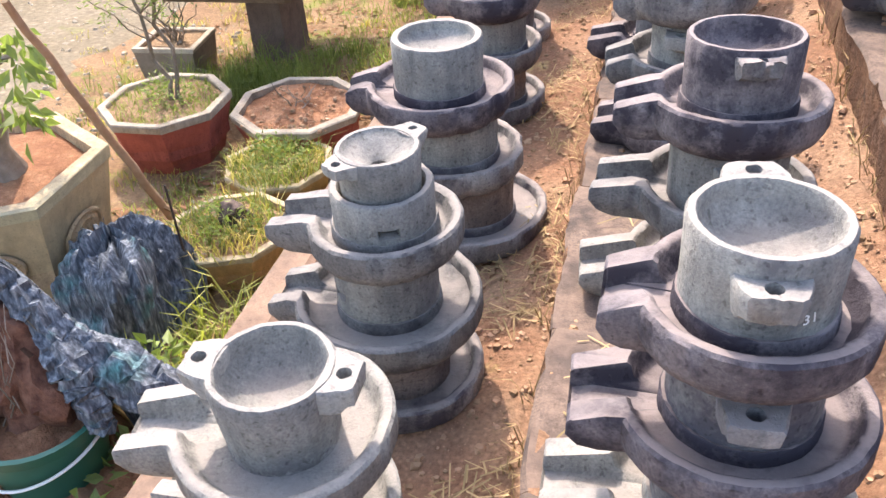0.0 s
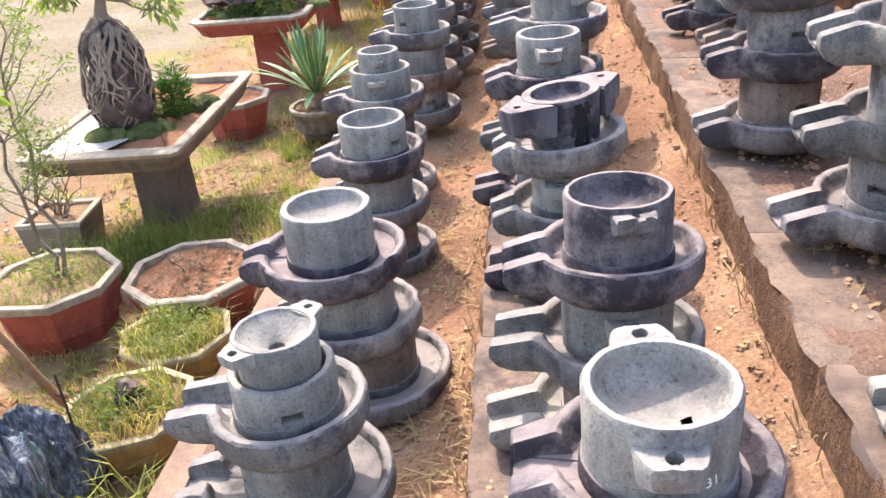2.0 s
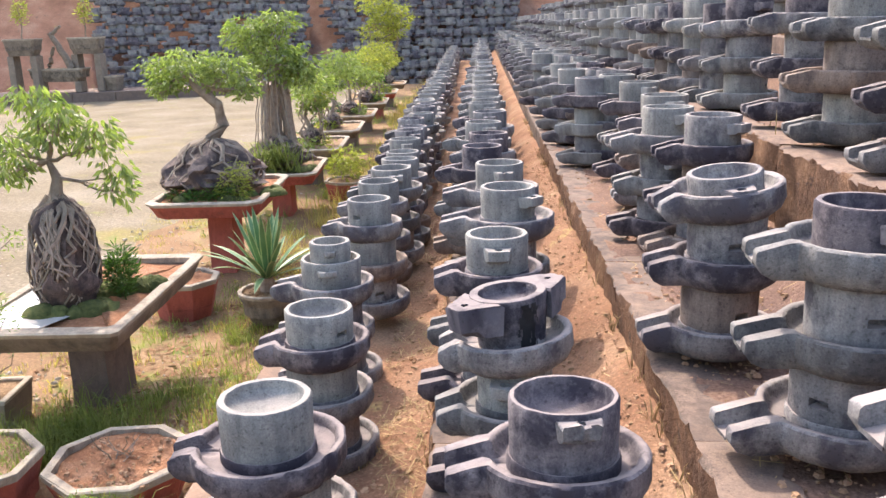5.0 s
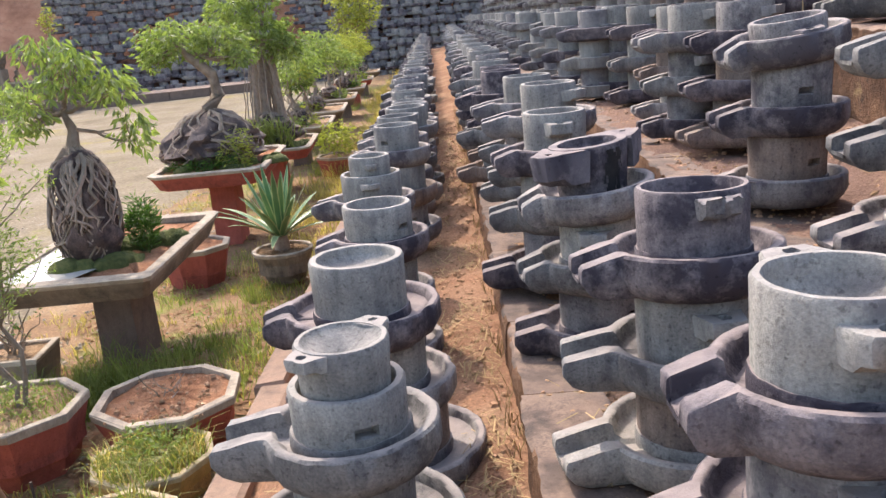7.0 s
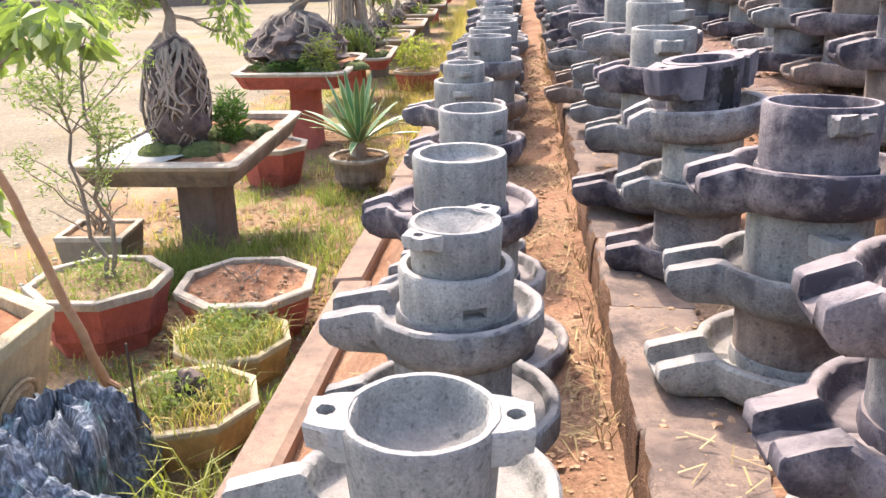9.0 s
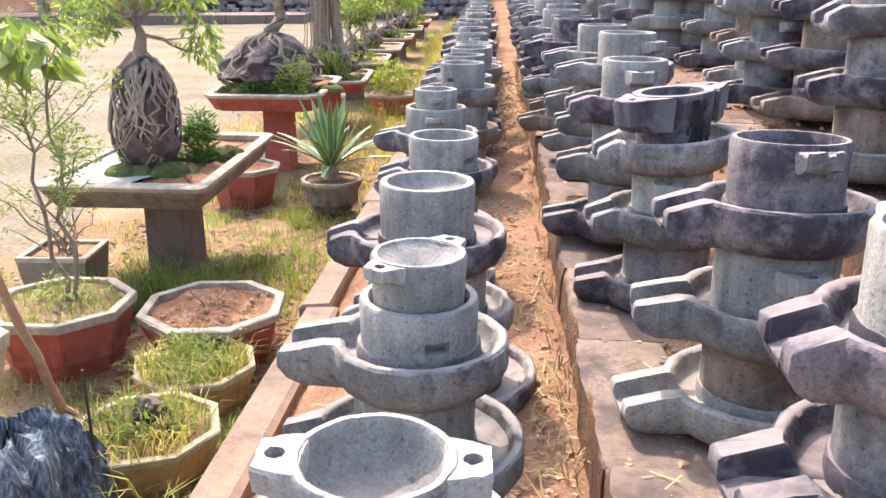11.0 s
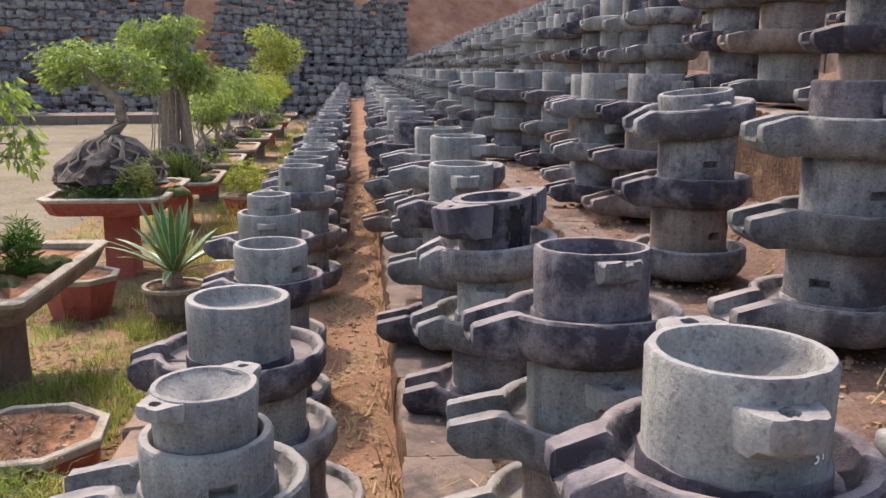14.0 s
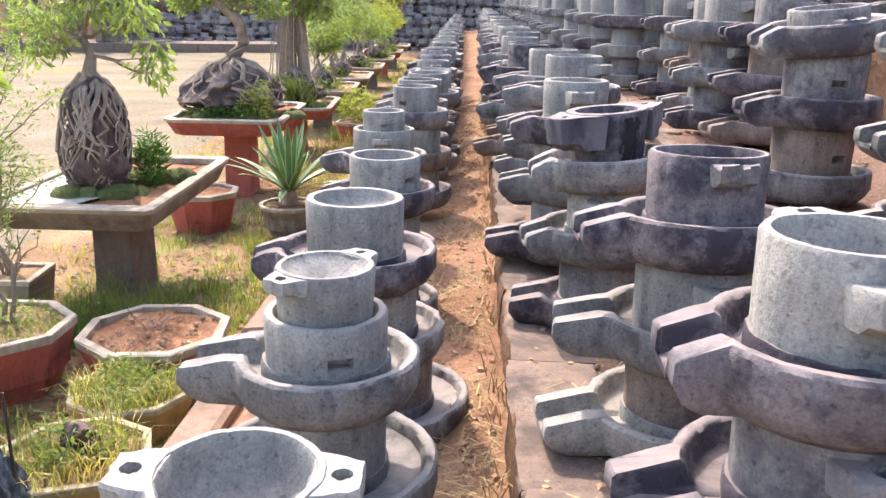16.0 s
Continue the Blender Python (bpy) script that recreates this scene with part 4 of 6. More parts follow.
def bonsai_tray(m, rx, ry, depth, leg_h, body_mat, label, soil=SOIL_POT, ped=0.13, cut=0.10):
    """A shallow cast tray on one broad pedestal; m gives the pedestal's foot."""
    root = pot_thing("bonsai_tray", m @ pose(0, 0, leg_h), octagon(rx, ry, cut), depth, 0.86, 0.07, 0.035, body_mat, RIM, soil, label, "bonsai tray", 0.045)
    bm = bmesh.new()
    rings_to_bm(bm, [[(x * w, y_ * w, z) for x, y_ in ((ped, -0.22), (ped, 0.22), (-ped, 0.22), (-ped, -0.22))] for z, w in ((-leg_h - 0.15, 1.05), (-leg_h + 0.12, 1.0), (-0.1, 0.97), (0.0, 1.12))])
    # pedestals of concrete trays take the darker slab colour as painted shade
    part("pedestal", bm, SLAB if body_mat is CONCRETE else body_mat, root)
    return root


bonsai_tray(pose(-2.63, 5.49, 0.05, 0, 0, 2), 0.51, 0.88, 0.16, 0.66, CONCRETE, "long grey concrete bonsai tray on a stone pedestal", ped=0.125, cut=0.035)
bonsai_tray(pose(-2.81, 8.94, 0.0, 0, 0, 3), 0.58, 0.84, 0.17, 0.73, RED_POT, "red concrete bonsai tray on a red pedestal")

# ---------------------------------------------------------------- plants


def leaf_arrays(spots, size, rnd, droop=0.3, slim=0.45):
    """Folded leaves scattered in ellipsoids: (centre, radii, how many)."""
    vs, fs = [], []
    for c, rad, count in spots:
        for _ in range(count):
            while True:
                p = Vector((rnd.uniform(-1, 1), rnd.uniform(-1, 1), rnd.uniform(-1, 1)))
                if 0.15 < p.length < 1 and rnd.random() < 0.35 + 0.65 * p.length:
                    break
            # ragged outline: lumps and gaps
            q = 0.72 + 0.5 * noise.noise(Vector(c) * 3 + p * 2.2)
            pos = Vector(c) + Vector((p.x * rad[0], p.y * rad[1], p.z * rad[2])) * q
            d = Vector((p.x + rnd.uniform(-.8, .8), p.y + rnd.uniform(-.8, .8), rnd.uniform(-.6, .5) - droop)).normalized()
            n = d.orthogonal().normalized()
            n = Matrix.Rotation(rnd.uniform(0, math.tau), 3, d) @ n
            s = d.cross(n)
            ln = size * rnd.uniform(0.6, 1.25)
            w = ln * slim * 0.5
            b = len(vs)
            vs += [pos, pos + d * ln * 0.45 + s * w + n * w * 0.3, pos + d * ln - n * ln * 0.12, pos + d * ln * 0.45 - s * w + n * w * 0.3]
            fs.append((b, b + 1, b + 2, b + 3))
    return vs, fs


def leaves(name, spots, size, material, parent, rnd, droop=0.3, slim=0.38, label=""):
    me = bpy.data.meshes.new(name)
    v, f = leaf_arrays(spots, size, rnd, droop, slim)
    me.from_pydata([tuple(p) for p in v], [], f)
    me.materials.append(material)
    ob = new(name, me)
    ob.parent = parent
    if label:
        ob["label"] = label
    return ob


def blade_mesh(name, places, material, rnd, wide=0.006):
    """Bent grass blades: (x, y, z, height, lean)."""
    vs, fs = [], []
    for x, y_, z, h, lean in places:
        a, a2 = rnd.uniform(0, math.tau), rnd.uniform(0, math.tau)
        dx, dy = math.cos(a), math.sin(a)
        wx, wy = math.cos(a2) * wide * 0.5, math.sin(a2) * wide * 0.5
        b = len(vs)
        k = lean * h
        vs += [(x - wx, y_ - wy, z), (x + wx, y_ + wy, z), (x + dx * k * 0.35 + wx * 0.8, y_ + dy * k * 0.35 + wy * 0.8, z + h * 0.62),
               (x + dx * k * 0.35 - wx * 0.8, y_ + dy * k * 0.35 - wy * 0.8, z + h * 0.62), (x + dx * k, y_ + dy * k, z + h * (1.0 - 0.35 * lean))]
        fs += [(b, b + 1, b + 2, b + 3), (b + 3, b + 2, b + 4)]
    me = bpy.data.meshes.new(name)
    me.from_pydata(vs, [], fs)
    me.materials.append(material)
    return me


def limb(bm, a, b, r0, r1, rnd, wig=0.08, n=6, sides=7):
    a, b = Vector(a), Vector(b)
    ln = (b - a).length
    pts = [a.lerp(b, k / n) + (Vector((rnd.uniform(-1, 1), rnd.uniform(-1, 1), rnd.uniform(-.5, .5))) * wig * ln if 0 < k < n else Vector()) for k in range(n + 1)]
    tube(bm, pts, [r0 + (r1 - r0) * k / n for k in range(n + 1)], sides)
    return pts


def rock_bm(rx, ry, h, seed, rough=0.28, sub=4, tp=0.10):
    bm = bmesh.new()
    bmesh.ops.create_icosphere(bm, subdivisions=sub, radius=1.0)
    for v in bm.verts:
        p = v.co.copy()
        k = 1 + rough * noise.noise(p * 1.6 + Vector((seed, 0, 0))) + rough * 0.5 * noise.noise(p * 4.5 + Vector((0, seed, 0))) + rough * 0.2 * noise.noise(p * 11)
        taper = 1.0 - tp * max(0.0, p.z + 0.45) / 1.45 if tp > 0.2 else 1.0 - tp * max(0.0, p.z)
        p = Vector((p.x, p.y, 0)).normalized() * min(1.0, math.hypot(p.x, p.y) ** 0.75) + Vector((0, 0, p.z)) if math.hypot(p.x, p.y) > 1e-4 else p
        v.co = Vector((p.x * rx * k * taper, p.y * ry * k * taper, max(-0.02, (p.z * 0.5 + 0.45) * h * (0.9 + 0.1 * k))))
    return bm


def rock_bonsai(m, rx, ry, h, trunk, spots, leaf, leaf_mat, label, seed, roots=26, moss=True, droop=0.5, name="bonsai_tree", tp=0.10):
    """A tree grown over a rock, its roots clasping the stone."""
    rnd = random.Random(seed)
    root = thing(name, m, label, "bonsai tree")
    part("rock", rock_bm(rx, ry, h, seed, 0.46, 4, tp), ROCK, root, "dark craggy stone", True)
    top = Vector((0, 0, h * 0.93))
    for k in range(roots):
        bm = bmesh.new()
        a = rnd.uniform(0, math.tau)
        pts, rad = [top + Vector((rnd.uniform(-.03, .03), rnd.uniform(-.03, .03), 0.03))], [0.02]
        n = 9
        r0 = rnd.choice((0.006, 0.008, 0.010, 0.013, 0.020)) * rnd.uniform(0.8, 1.2) * (rx / 0.25) ** 0.5
        for i in range(1, n + 1):
            f = i / n
            a += rnd.uniform(-0.42, 0.42)
            z = h * 0.95 * (1 - f * rnd.uniform(0.85, 1.0))
            u = (z / h - 0.45) / 0.5
            w = max(0.06, 1 - u * u) ** 0.375 * ((1.0 - tp * max(0, u)) if tp < 0.2 else 1.0 - tp * max(0, u + 0.45) / 1.45) * (1.05 + 0.16 * noise.noise(Vector((math.cos(a) * 1.6, math.sin(a) * 1.6, z * 4)))) + 0.025 + 0.07 * max(0, -u)
            pts.append(Vector((math.cos(a) * rx * w, math.sin(a) * ry * w, max(0.0, z))))
            rad.append(r0 * (1.1 - 0.6 * f))
        tube(bm, pts, rad, 5)
        part("root", bm, ROOT, root, "", True)
    bm = bmesh.new()
    pts = [top] + [Vector(p) for p in trunk]
    n = len(pts)
    r0 = 0.045 * (rx / 0.25) ** 0.6
    tube(bm, pts, [r0 * (1.2 - 0.75 * k / (n - 1)) for k in range(n)], 9)
    for c, rad, _ in spots:
        st = pts[-1] if (Vector(c) - pts[-1]).length < (Vector(c) - pts[-2]).length else pts[-2]
        e = Vector(c) + Vector((0, 0, -rad[2] * 0.3))
        ps = limb(bm, st, e, r0 * 0.4, r0 * 0.12, rnd, 0.10)
        for q in range(5):
            limb(bm, ps[rnd.randrange(2, 6)], Vector(c) + Vector((rnd.uniform(-.8, .8) * rad[0], rnd.uniform(-.8, .8) * rad[1], rnd.uniform(-.5, .6) * rad[2])), r0 * 0.14, r0 * 0.04, rnd, 0.08, 4, 4)
    part("trunk", bm, BARK, root, "", True)
    leaves("crown", spots, leaf, leaf_mat, root, rnd, droop)
    if moss:
        for k in range(9):
            bm = bmesh.new()
            a = rnd.uniform(-2.4, 0.6)
            q = bmesh.ops.create_icosphere(bm, subdivisions=2, radius=1.0)["verts"]
            cx, cy = math.cos(a) * rx * rnd.uniform(0.85, 1.35), math.sin(a) * ry * rnd.uniform(0.85, 1.25)
            sx, sz = rnd.uniform(0.06, 0.13), rnd.uniform(0.04, 0.09)
            for v in q:
                p = v.co.copy()
                kk = 1 + 0.3 * noise.noise(p * 3 + Vector((k, 0, 0)))
                v.co = Vector((cx + p.x * sx * kk, cy + p.y * sx * kk, max(-0.01, p.z * sz * kk)))
            part("moss_cushion", bm, MOSS, root, "", True)
    return root


# tray one: roots over an upright stone
T1 = 0.832
rock_bonsai(pose(-2.65, 5.22, T1), 0.20, 0.20, 0.76, [(0.02, 0.02, 0.84), (-0.03, 0.03, 0.95)],
            [((0.02, 0.05, 1.16), (0.30, 0.32, 0.20), 300), ((-0.30, 0.0, 1.08), (0.22, 0.26, 0.18), 200), ((-0.12, -0.2, 0.96), (0.16, 0.16, 0.16), 110), ((0.28, 0.1, 1.08), (0.22, 0.25, 0.18), 190),
             ((0.36, 0.12, 0.80), (0.15, 0.16, 0.24), 150), ((-0.36, 0.1, 0.86), (0.14, 0.16, 0.14), 90), ((-0.06, 0.0, 1.34), (0.26, 0.25, 0.12), 170), ((0.18, -0.15, 1.26), (0.18, 0.18, 0.12), 110)],
            0.066, LEAF, "small-leaved bonsai with pale roots over an upright stone", 3, 44, tp=0.19, droop=0.9)
water1 = bmesh.new()
rings_to_bm(water1, [[(-3.06, 4.74, T1 + 0.02), (-2.62, 4.74, T1 + 0.02), (-2.52, 5.0, T1 + 0.02), (-2.72, 5.4, T1 + 0.02), (-2.95, 5.9, T1 + 0.02), (-3.07, 5.6, T1 + 0.02)]], True, False)
WATER, _t, _b = mat("still_water", 0.06, 0.5)
# pale base colour paints in the bright sky reflection
_b.inputs["Base Color"].default_value = (0.42, 0.40, 0.36, 1)
tagged(new("water_film", mesh_of(water1, "water_film", WATER)), "shallow rain water standing in the bonsai tray", "water")
bm = bmesh.new()
for k in range(7):
    q = bmesh.ops.create_icosphere(bm, subdivisions=3, radius=1.0)["verts"]
    cx, cy = -2.56 + 0.05 * k, 5.42 + 0.035 * k
    for v in q:
        p = v.co.copy()
        kk = 1 + 0.35 * noise.noise(p * 3 + Vector((k, 0, 0)))
        v.co = Vector((cx + p.x * 0.10 * kk, cy + p.y * 0.10 * kk, T1 + max(0.0, p.z * 0.085 * kk)))
tagged(new("moss_mound", mesh_of(bm, "moss_mound", MOSS, True)), "low mossy mound on the tray's soil", "moss")
fern = thing("small_shrub", pose(-2.38, 5.42, T1), "dark feathery shrub beside the tray's stone", "shrub")
leaves("foliage", [((0, 0, 0.17), (0.12, 0.13, 0.22), 900)], 0.06, LEAF_DARK, fern, random.Random(2), -0.5, 0.18)
# tray two: broad stone with leaning tree
T2 = 0.86
rock_bonsai(pose(-2.86, 8.90, T2), 0.52, 0.48, 0.60, [(0.12, 0.05, 0.72), (0.10, 0.0, 0.92), (-0.10, -0.05, 1.12), (-0.18, -0.05, 1.25)],
            [((-0.25, 0.0, 1.30), (0.46, 0.44, 0.26), 1000), ((0.18, 0.1, 1.26), (0.42, 0.38, 0.28), 860), ((-0.45, 0.0, 1.14), (0.22, 0.24, 0.18), 300), ((0.40, 0.0, 1.08), (0.2, 0.22, 0.16), 240)],
            0.07, LEAF, "leaning bonsai with long roots on a broad stone", 11, 26, tp=0.50)
shr = thing("small_shrub", pose(-2.52, 8.45, T2), "pale green shrub spilling over the tray", "shrub")
leaves("foliage", [((0, 0, 0.14), (0.26, 0.20, 0.22), 560), ((0.06, 0, 0.30), (0.16, 0.14, 0.14), 200)], 0.045, LEAF_YELLOW, shr, random.Random(7), 0.2, 0.25)
shr = thing("creeping_plant", pose(-2.74, 8.42, T2), "dark creeping plant matted over the stone's foot", "plant")
leaves("foliage", [((0, 0, 0.06), (0.42, 0.14, 0.16), 900), ((-0.36, 0.05, 0.05), (0.2, 0.14, 0.12), 300)], 0.04, LEAF_DARK, shr, random.Random(17), 0.1, 0.3)

# the line of trays that follows
lrnd = random.Random(31)
lr2 = random.Random(14)
TRAYS = [(11.7, RED_POT, 1.0), (14.0, CONCRETE, 0.8), (16.3, CONCRETE, 0.75), (18.8, CONCRETE, 0.8), (21.6, CONCRETE, 0.8), (24.6, RED_POT, 0.9), (28.0, CONCRETE, 0.9)]
for i, (ty, tm, sc) in enumerate(TRAYS):
    tx = -2.50 - 0.030 * ty
    bonsai_tray(pose(tx, ty, 0.0, 0, 0, 4), 0.56, 0.85 if i else 0.75, 0.16, 0.52, tm, "mossy concrete bonsai tray on a pedestal" if tm is CONCRETE else "red concrete bonsai tray on a pedestal", SOIL_PALE)
    if i == 0:
        ban = rock_bonsai(pose(tx - 0.05, ty, 0.66), 0.42, 0.45, 0.46, [(0.0, 0.0, 0.75), (0.0, 0.05, 1.05), (0.05, 0.0, 1.35)],
                    [((0.05, 0, 1.50), (0.62, 0.55, 0.38), 1300), ((-0.28, 0, 1.80), (0.42, 0.4, 0.34), 800), ((0.38, 0, 1.30), (0.42, 0.36, 0.32), 650), ((0.15, 0, 1.95), (0.35, 0.35, 0.25), 450)], 0.085, LEAF,
                    "banyan bonsai with many hanging roots", 40, 20, tp=0.4)
        for k in range(30):
            bm = bmesh.new()
            a, q = lr2.uniform(0, math.tau), 0.30 * math.sqrt(lr2.random())
            thick = lr2.uniform(0.022, 0.045) if k < 7 else lr2.uniform(0.006, 0.014)
            limb(bm, (q * 0.7 * math.cos(a), q * 0.7 * math.sin(a), lr2.uniform(1.0, 1.4)), (q * 1.15 * math.cos(a), q * 1.15 * math.sin(a), 0.24), thick * 0.8, thick, lr2, 0.018, 6, 6)
            part("aerial_root", bm, ROOT, ban, "", True)
        sp = thing("strap_leaf_plant", pose(tx + 0.05, ty - 0.5, 0.66), "arching strap-leaved plant at the banyan's foot", "plant")
        part("foliage", blade_mesh("foliage", [(lr2.gauss(0, 0.16), lr2.gauss(0, 0.08), lr2.uniform(0.0, 0.2), lr2.uniform(0.2, 0.42), lr2.uniform(0.4, 1.5)) for _ in range(230)], GRASS, lr2, 0.016), None, sp)
    else:
        hgt = lrnd.uniform(0.95, 1.35)
        rock_bonsai(pose(tx, ty, 0.66), 0.17, 0.22, 0.26, [(lrnd.uniform(-.1, .1), 0, 0.45), (lrnd.uniform(-.2, .2), 0, hgt * 0.75)],
                    [((lrnd.uniform(-.2, .2), 0, hgt), (0.55, 0.5, 0.42), 640), ((lrnd.uniform(0, .4), 0, hgt * 0.75), (0.42, 0.4, 0.3), 420)], 0.09, lrnd.choice((LEAF, LEAF_YELLOW, LEAF_YELLOW)),
                    "young bonsai with light green leaves in a tray", 50 + i, 14, False)
        for q in range(3):
            st_ = thing("thin_stem_shrub", pose(tx + lr2.uniform(-0.3, 0.3), ty + lr2.uniform(-0.6, 0.5), 0.64), "thin leaning shrub with sparse leaves in a tray", "shrub")
            bm = bmesh.new()
            top_ = (lr2.uniform(-0.25, 0.25), lr2.uniform(-0.1, 0.1), lr2.uniform(0.5, 0.95))
            limb(bm, (0, 0, 0), top_, 0.028, 0.010, lr2, 0.08)
            limb(bm, (0.05, 0, 0), (top_[0] * -0.8, 0.1, top_[2] * 0.8), 0.018, 0.007, lr2, 0.08)
            part("stem", bm, ROOT, st_)
            leaves("foliage", [(top_, (0.22, 0.22, 0.16), 90), ((0, 0, 0.10), (0.28, 0.26, 0.16), 170)], 0.075, (LEAF, LEAF_YELLOW, LEAF_DARK)[q], st_, lr2, 0.3)
# taller pale tree at the end of the line
tall = thing("young_tree", pose(-4.1, 33.0, -0.1), "tall yellow-green young tree at the garden's end", "tree")
bm = bmesh.new()
tr = random.Random(17)
for k in range(6):
    limb(bm, (tr.uniform(-.2, .2), tr.uniform(-.2, .2), 0), (tr.uniform(-.8, .8), tr.uniform(-.5, .5), tr.uniform(2.4, 3.2)), 0.06, 0.02, tr, 0.04)
part("trunk", bm, BARK, tall)
leaves("crown", [((0, 0, 2.4), (1.1, 1.0, 0.9), 900), ((-0.2, 0, 3.3), (0.9, 0.8, 0.8), 600), ((0.5, 0, 2.9), (0.8, 0.8, 0.7), 500)], 0.16, LEAF_YELLOW, tall, tr, 0.3)

# yellowish plant in a red pot by the row
pot_thing("octagonal_planter", pose(-2.12, 12.7, 0.0, 0, 0, 0), oct8(0.36), 0.30, 0.75, 0.04, 0.04, RED_POT, RIM, SOIL_PALE, "red planter with a bushy yellow-green plant", "planter")
py = thing("bushy_plant", pose(-2.12, 12.7, 0.27), "bushy yellow-green plant in a red planter", "plant")
leaves("foliage", [((0, 0, 0.28), (0.38, 0.38, 0.32), 700)], 0.07, LEAF_YELLOW, py, random.Random(9), 0.0, 0.4)


# agave
def agave(m, label):
    root = thing("agave", m, label, "agave")
    rnd = random.Random(12)
    for k in range(36):
        a = k * 2.39996
        el = radians(24 + 60 * (k / 36) ** 0.8 + rnd.uniform(-8, 8))
        ln = rnd.uniform(0.52, 0.74)
        bm = bmesh.new()
        n = 6
        rows = []
        for i in range(n + 1):
            f = i / n
            r_ = ln * f * math.cos(el) + 0.03
            z = ln * f * math.sin(el) - 0.20 * f * f * math.cos(el) + 0.10
            w = 0.028 * (0.75 + 0.9 * f) * (1 - f ** 3) + 0.001
            rows.append([(r_, -w, z + w * 0.35), (r_, -w * 0.7, z + w * 0.16), (r_, 0, z), (r_, w * 0.7, z + w * 0.16), (r_, w, z + w * 0.35)])
        vr = [[bm.verts.new(p) for p in r] for r in rows]
        for r1, r2 in zip(vr, vr[1:]):
            for q in range(4):
                fc = bm.faces.new((r1[q], r1[q + 1], r2[q + 1], r2[q]))
                fc.material_index = 1 if q in (0, 3) else 0
        leaf = part("leaf", bm, [AGAVE, AGAVE_EDGE], root, "", True)
        leaf.matrix_basis = Matrix.Rotation(a, 4, 'Z')
    bm = bmesh.new()
    tube(bm, [(0, 0, -0.04), (0, 0, 0.06), (0, 0, 0.16)], [0.07, 0.065, 0.03], 10)
    part("stem", bm, BARK, root)
    return root


agave(pose(-1.868, 7.06, 0.36), "variegated agave with long stiff pale-edged leaves")
# big cast pot and its tree
BIG = pose(-2.70, 2.62, 0.12)
hexr = ngon(0.53, 6, radians(30))
big_pot = pot_thing("hexagonal_planter", BIG, hexr, 0.62, 0.70, 0.07, 0.06, TAN_POT, OCHRE_RIM, SOIL_POT, "large tan hexagonal planter with cast oval medallions", "planter", 0.05)
for k in range(6):
    a = radians(60 * k)
    bm = bmesh.new()
    rr = random.Random(k)
    rings = []
    for f, t_ in ((1.0, 0.0), (0.95, 0.012), (0.86, 0.012), (0.8, 0.004), (0.6, 0.012), (0.35, 0.006), (0.15, 0.014)):
        rings.append([(t_ + rr.uniform(0, 0.007) * (f < 0.8), 0.135 * f * math.cos(q * math.tau / 20), 0.10 * f * math.sin(q * math.tau / 20)) for q in range(20)])
    rings.append([(0.012, 0, 0)])
    rings_to_bm(bm, rings, False, False)
    md = part("medallion", bm, TAN_POT, big_pot, "embossed oval medallion", True)
    md.matrix_basis = Matrix.Rotation(a, 4, 'Z') @ pose(0.404, 0, 0.33, 0, 13, 0)
bt = thing("potted_tree", BIG @ pose(0.12, 0.0, 0.55), "broad-leaved small tree leaning out of its planter", "tree")
trn = random.Random(6)
bm = bmesh.new()
limb(bm, (0, 0, -0.05), (-0.05, 0.05, 0.55), 0.075, 0.055, trn, 0.03, 6, 9)
limb(bm, (-0.05, 0.05, 0.5), (0.25, 0.10, 0.98), 0.045, 0.025, trn, 0.06)
limb(bm, (0.25, 0.10, 0.95), (0.52, 0.22, 1.12), 0.022, 0.008, trn, 0.06)
limb(bm, (-0.05, 0.05, 0.45), (0.28, -0.02, 0.60), 0.03, 0.008, trn, 0.06)
limb(bm, (-0.05, 0.05, 0.5), (-0.35, 0.15, 1.15), 0.045, 0.015, trn, 0.06)
limb(bm, (0.42, 0.14, 1.08), (0.74, 0.12, 1.10), 0.012, 0.005, trn, 0.05)
part("trunk", bm, BARK, bt, "", True)
leaves("crown", [((0.62, 0.10, 1.17), (0.22, 0.24, 0.14), 120), ((0.36, 0.20, 1.16), (0.20, 0.22, 0.16), 60), ((0.30, -0.02, 0.60), (0.12, 0.14, 0.16), 40), ((0.16, 0.02, 0.36), (0.10, 0.14, 0.20), 40), ((0.15, 0.1, 1.2), (0.3, 0.3, 0.2), 80), ((-0.35, 0.1, 1.2), (0.4, 0.4, 0.3), 140)], 0.09, LEAF, bt, trn, 0.8, 0.5)

# sapling and weeds in the planters
sap = thing("sapling", pose(-2.60, 3.92, 0.40), "thin two-stemmed sapling with sparse narrow leaves", "sapling")
trn = random.Random(23)
spots = []
for k in range(2):
    bm = bmesh.new()
    b0 = Vector((0.03 * k, 0.02 * k, 0))
    ps = limb(bm, b0, (-0.12 + 0.13 * k, 0.1, 1.05 + 0.15 * k), 0.014, 0.006, trn, 0.03, 8, 6)
    stem = part("stem", bm, BARK, sap)
    for q in range(16):
        bm = bmesh.new()
        st = ps[trn.randrange(3, 9)]
        e = st + Vector((trn.uniform(-.28, .28), trn.uniform(-.25, .25), trn.uniform(0.12, 0.36)))
        limb(bm, st, e, 0.005, 0.002, trn, 0.06, 4, 4)
        part("twig", bm, BARK, stem)
        spots.append((e, (0.08, 0.08, 0.12), 64))
        spots.append((st.lerp(e, 0.6), (0.06, 0.06, 0.10), 34))
leaves("foliage", spots, 0.034, LEAF, sap, trn, -0.3, 0.26)
twigs = thing("dry_shrub", pose(-3.17, 4.98, 0.32), "bare twiggy shrub in a square planter", "shrub")
bm = bmesh.new()
spots = []
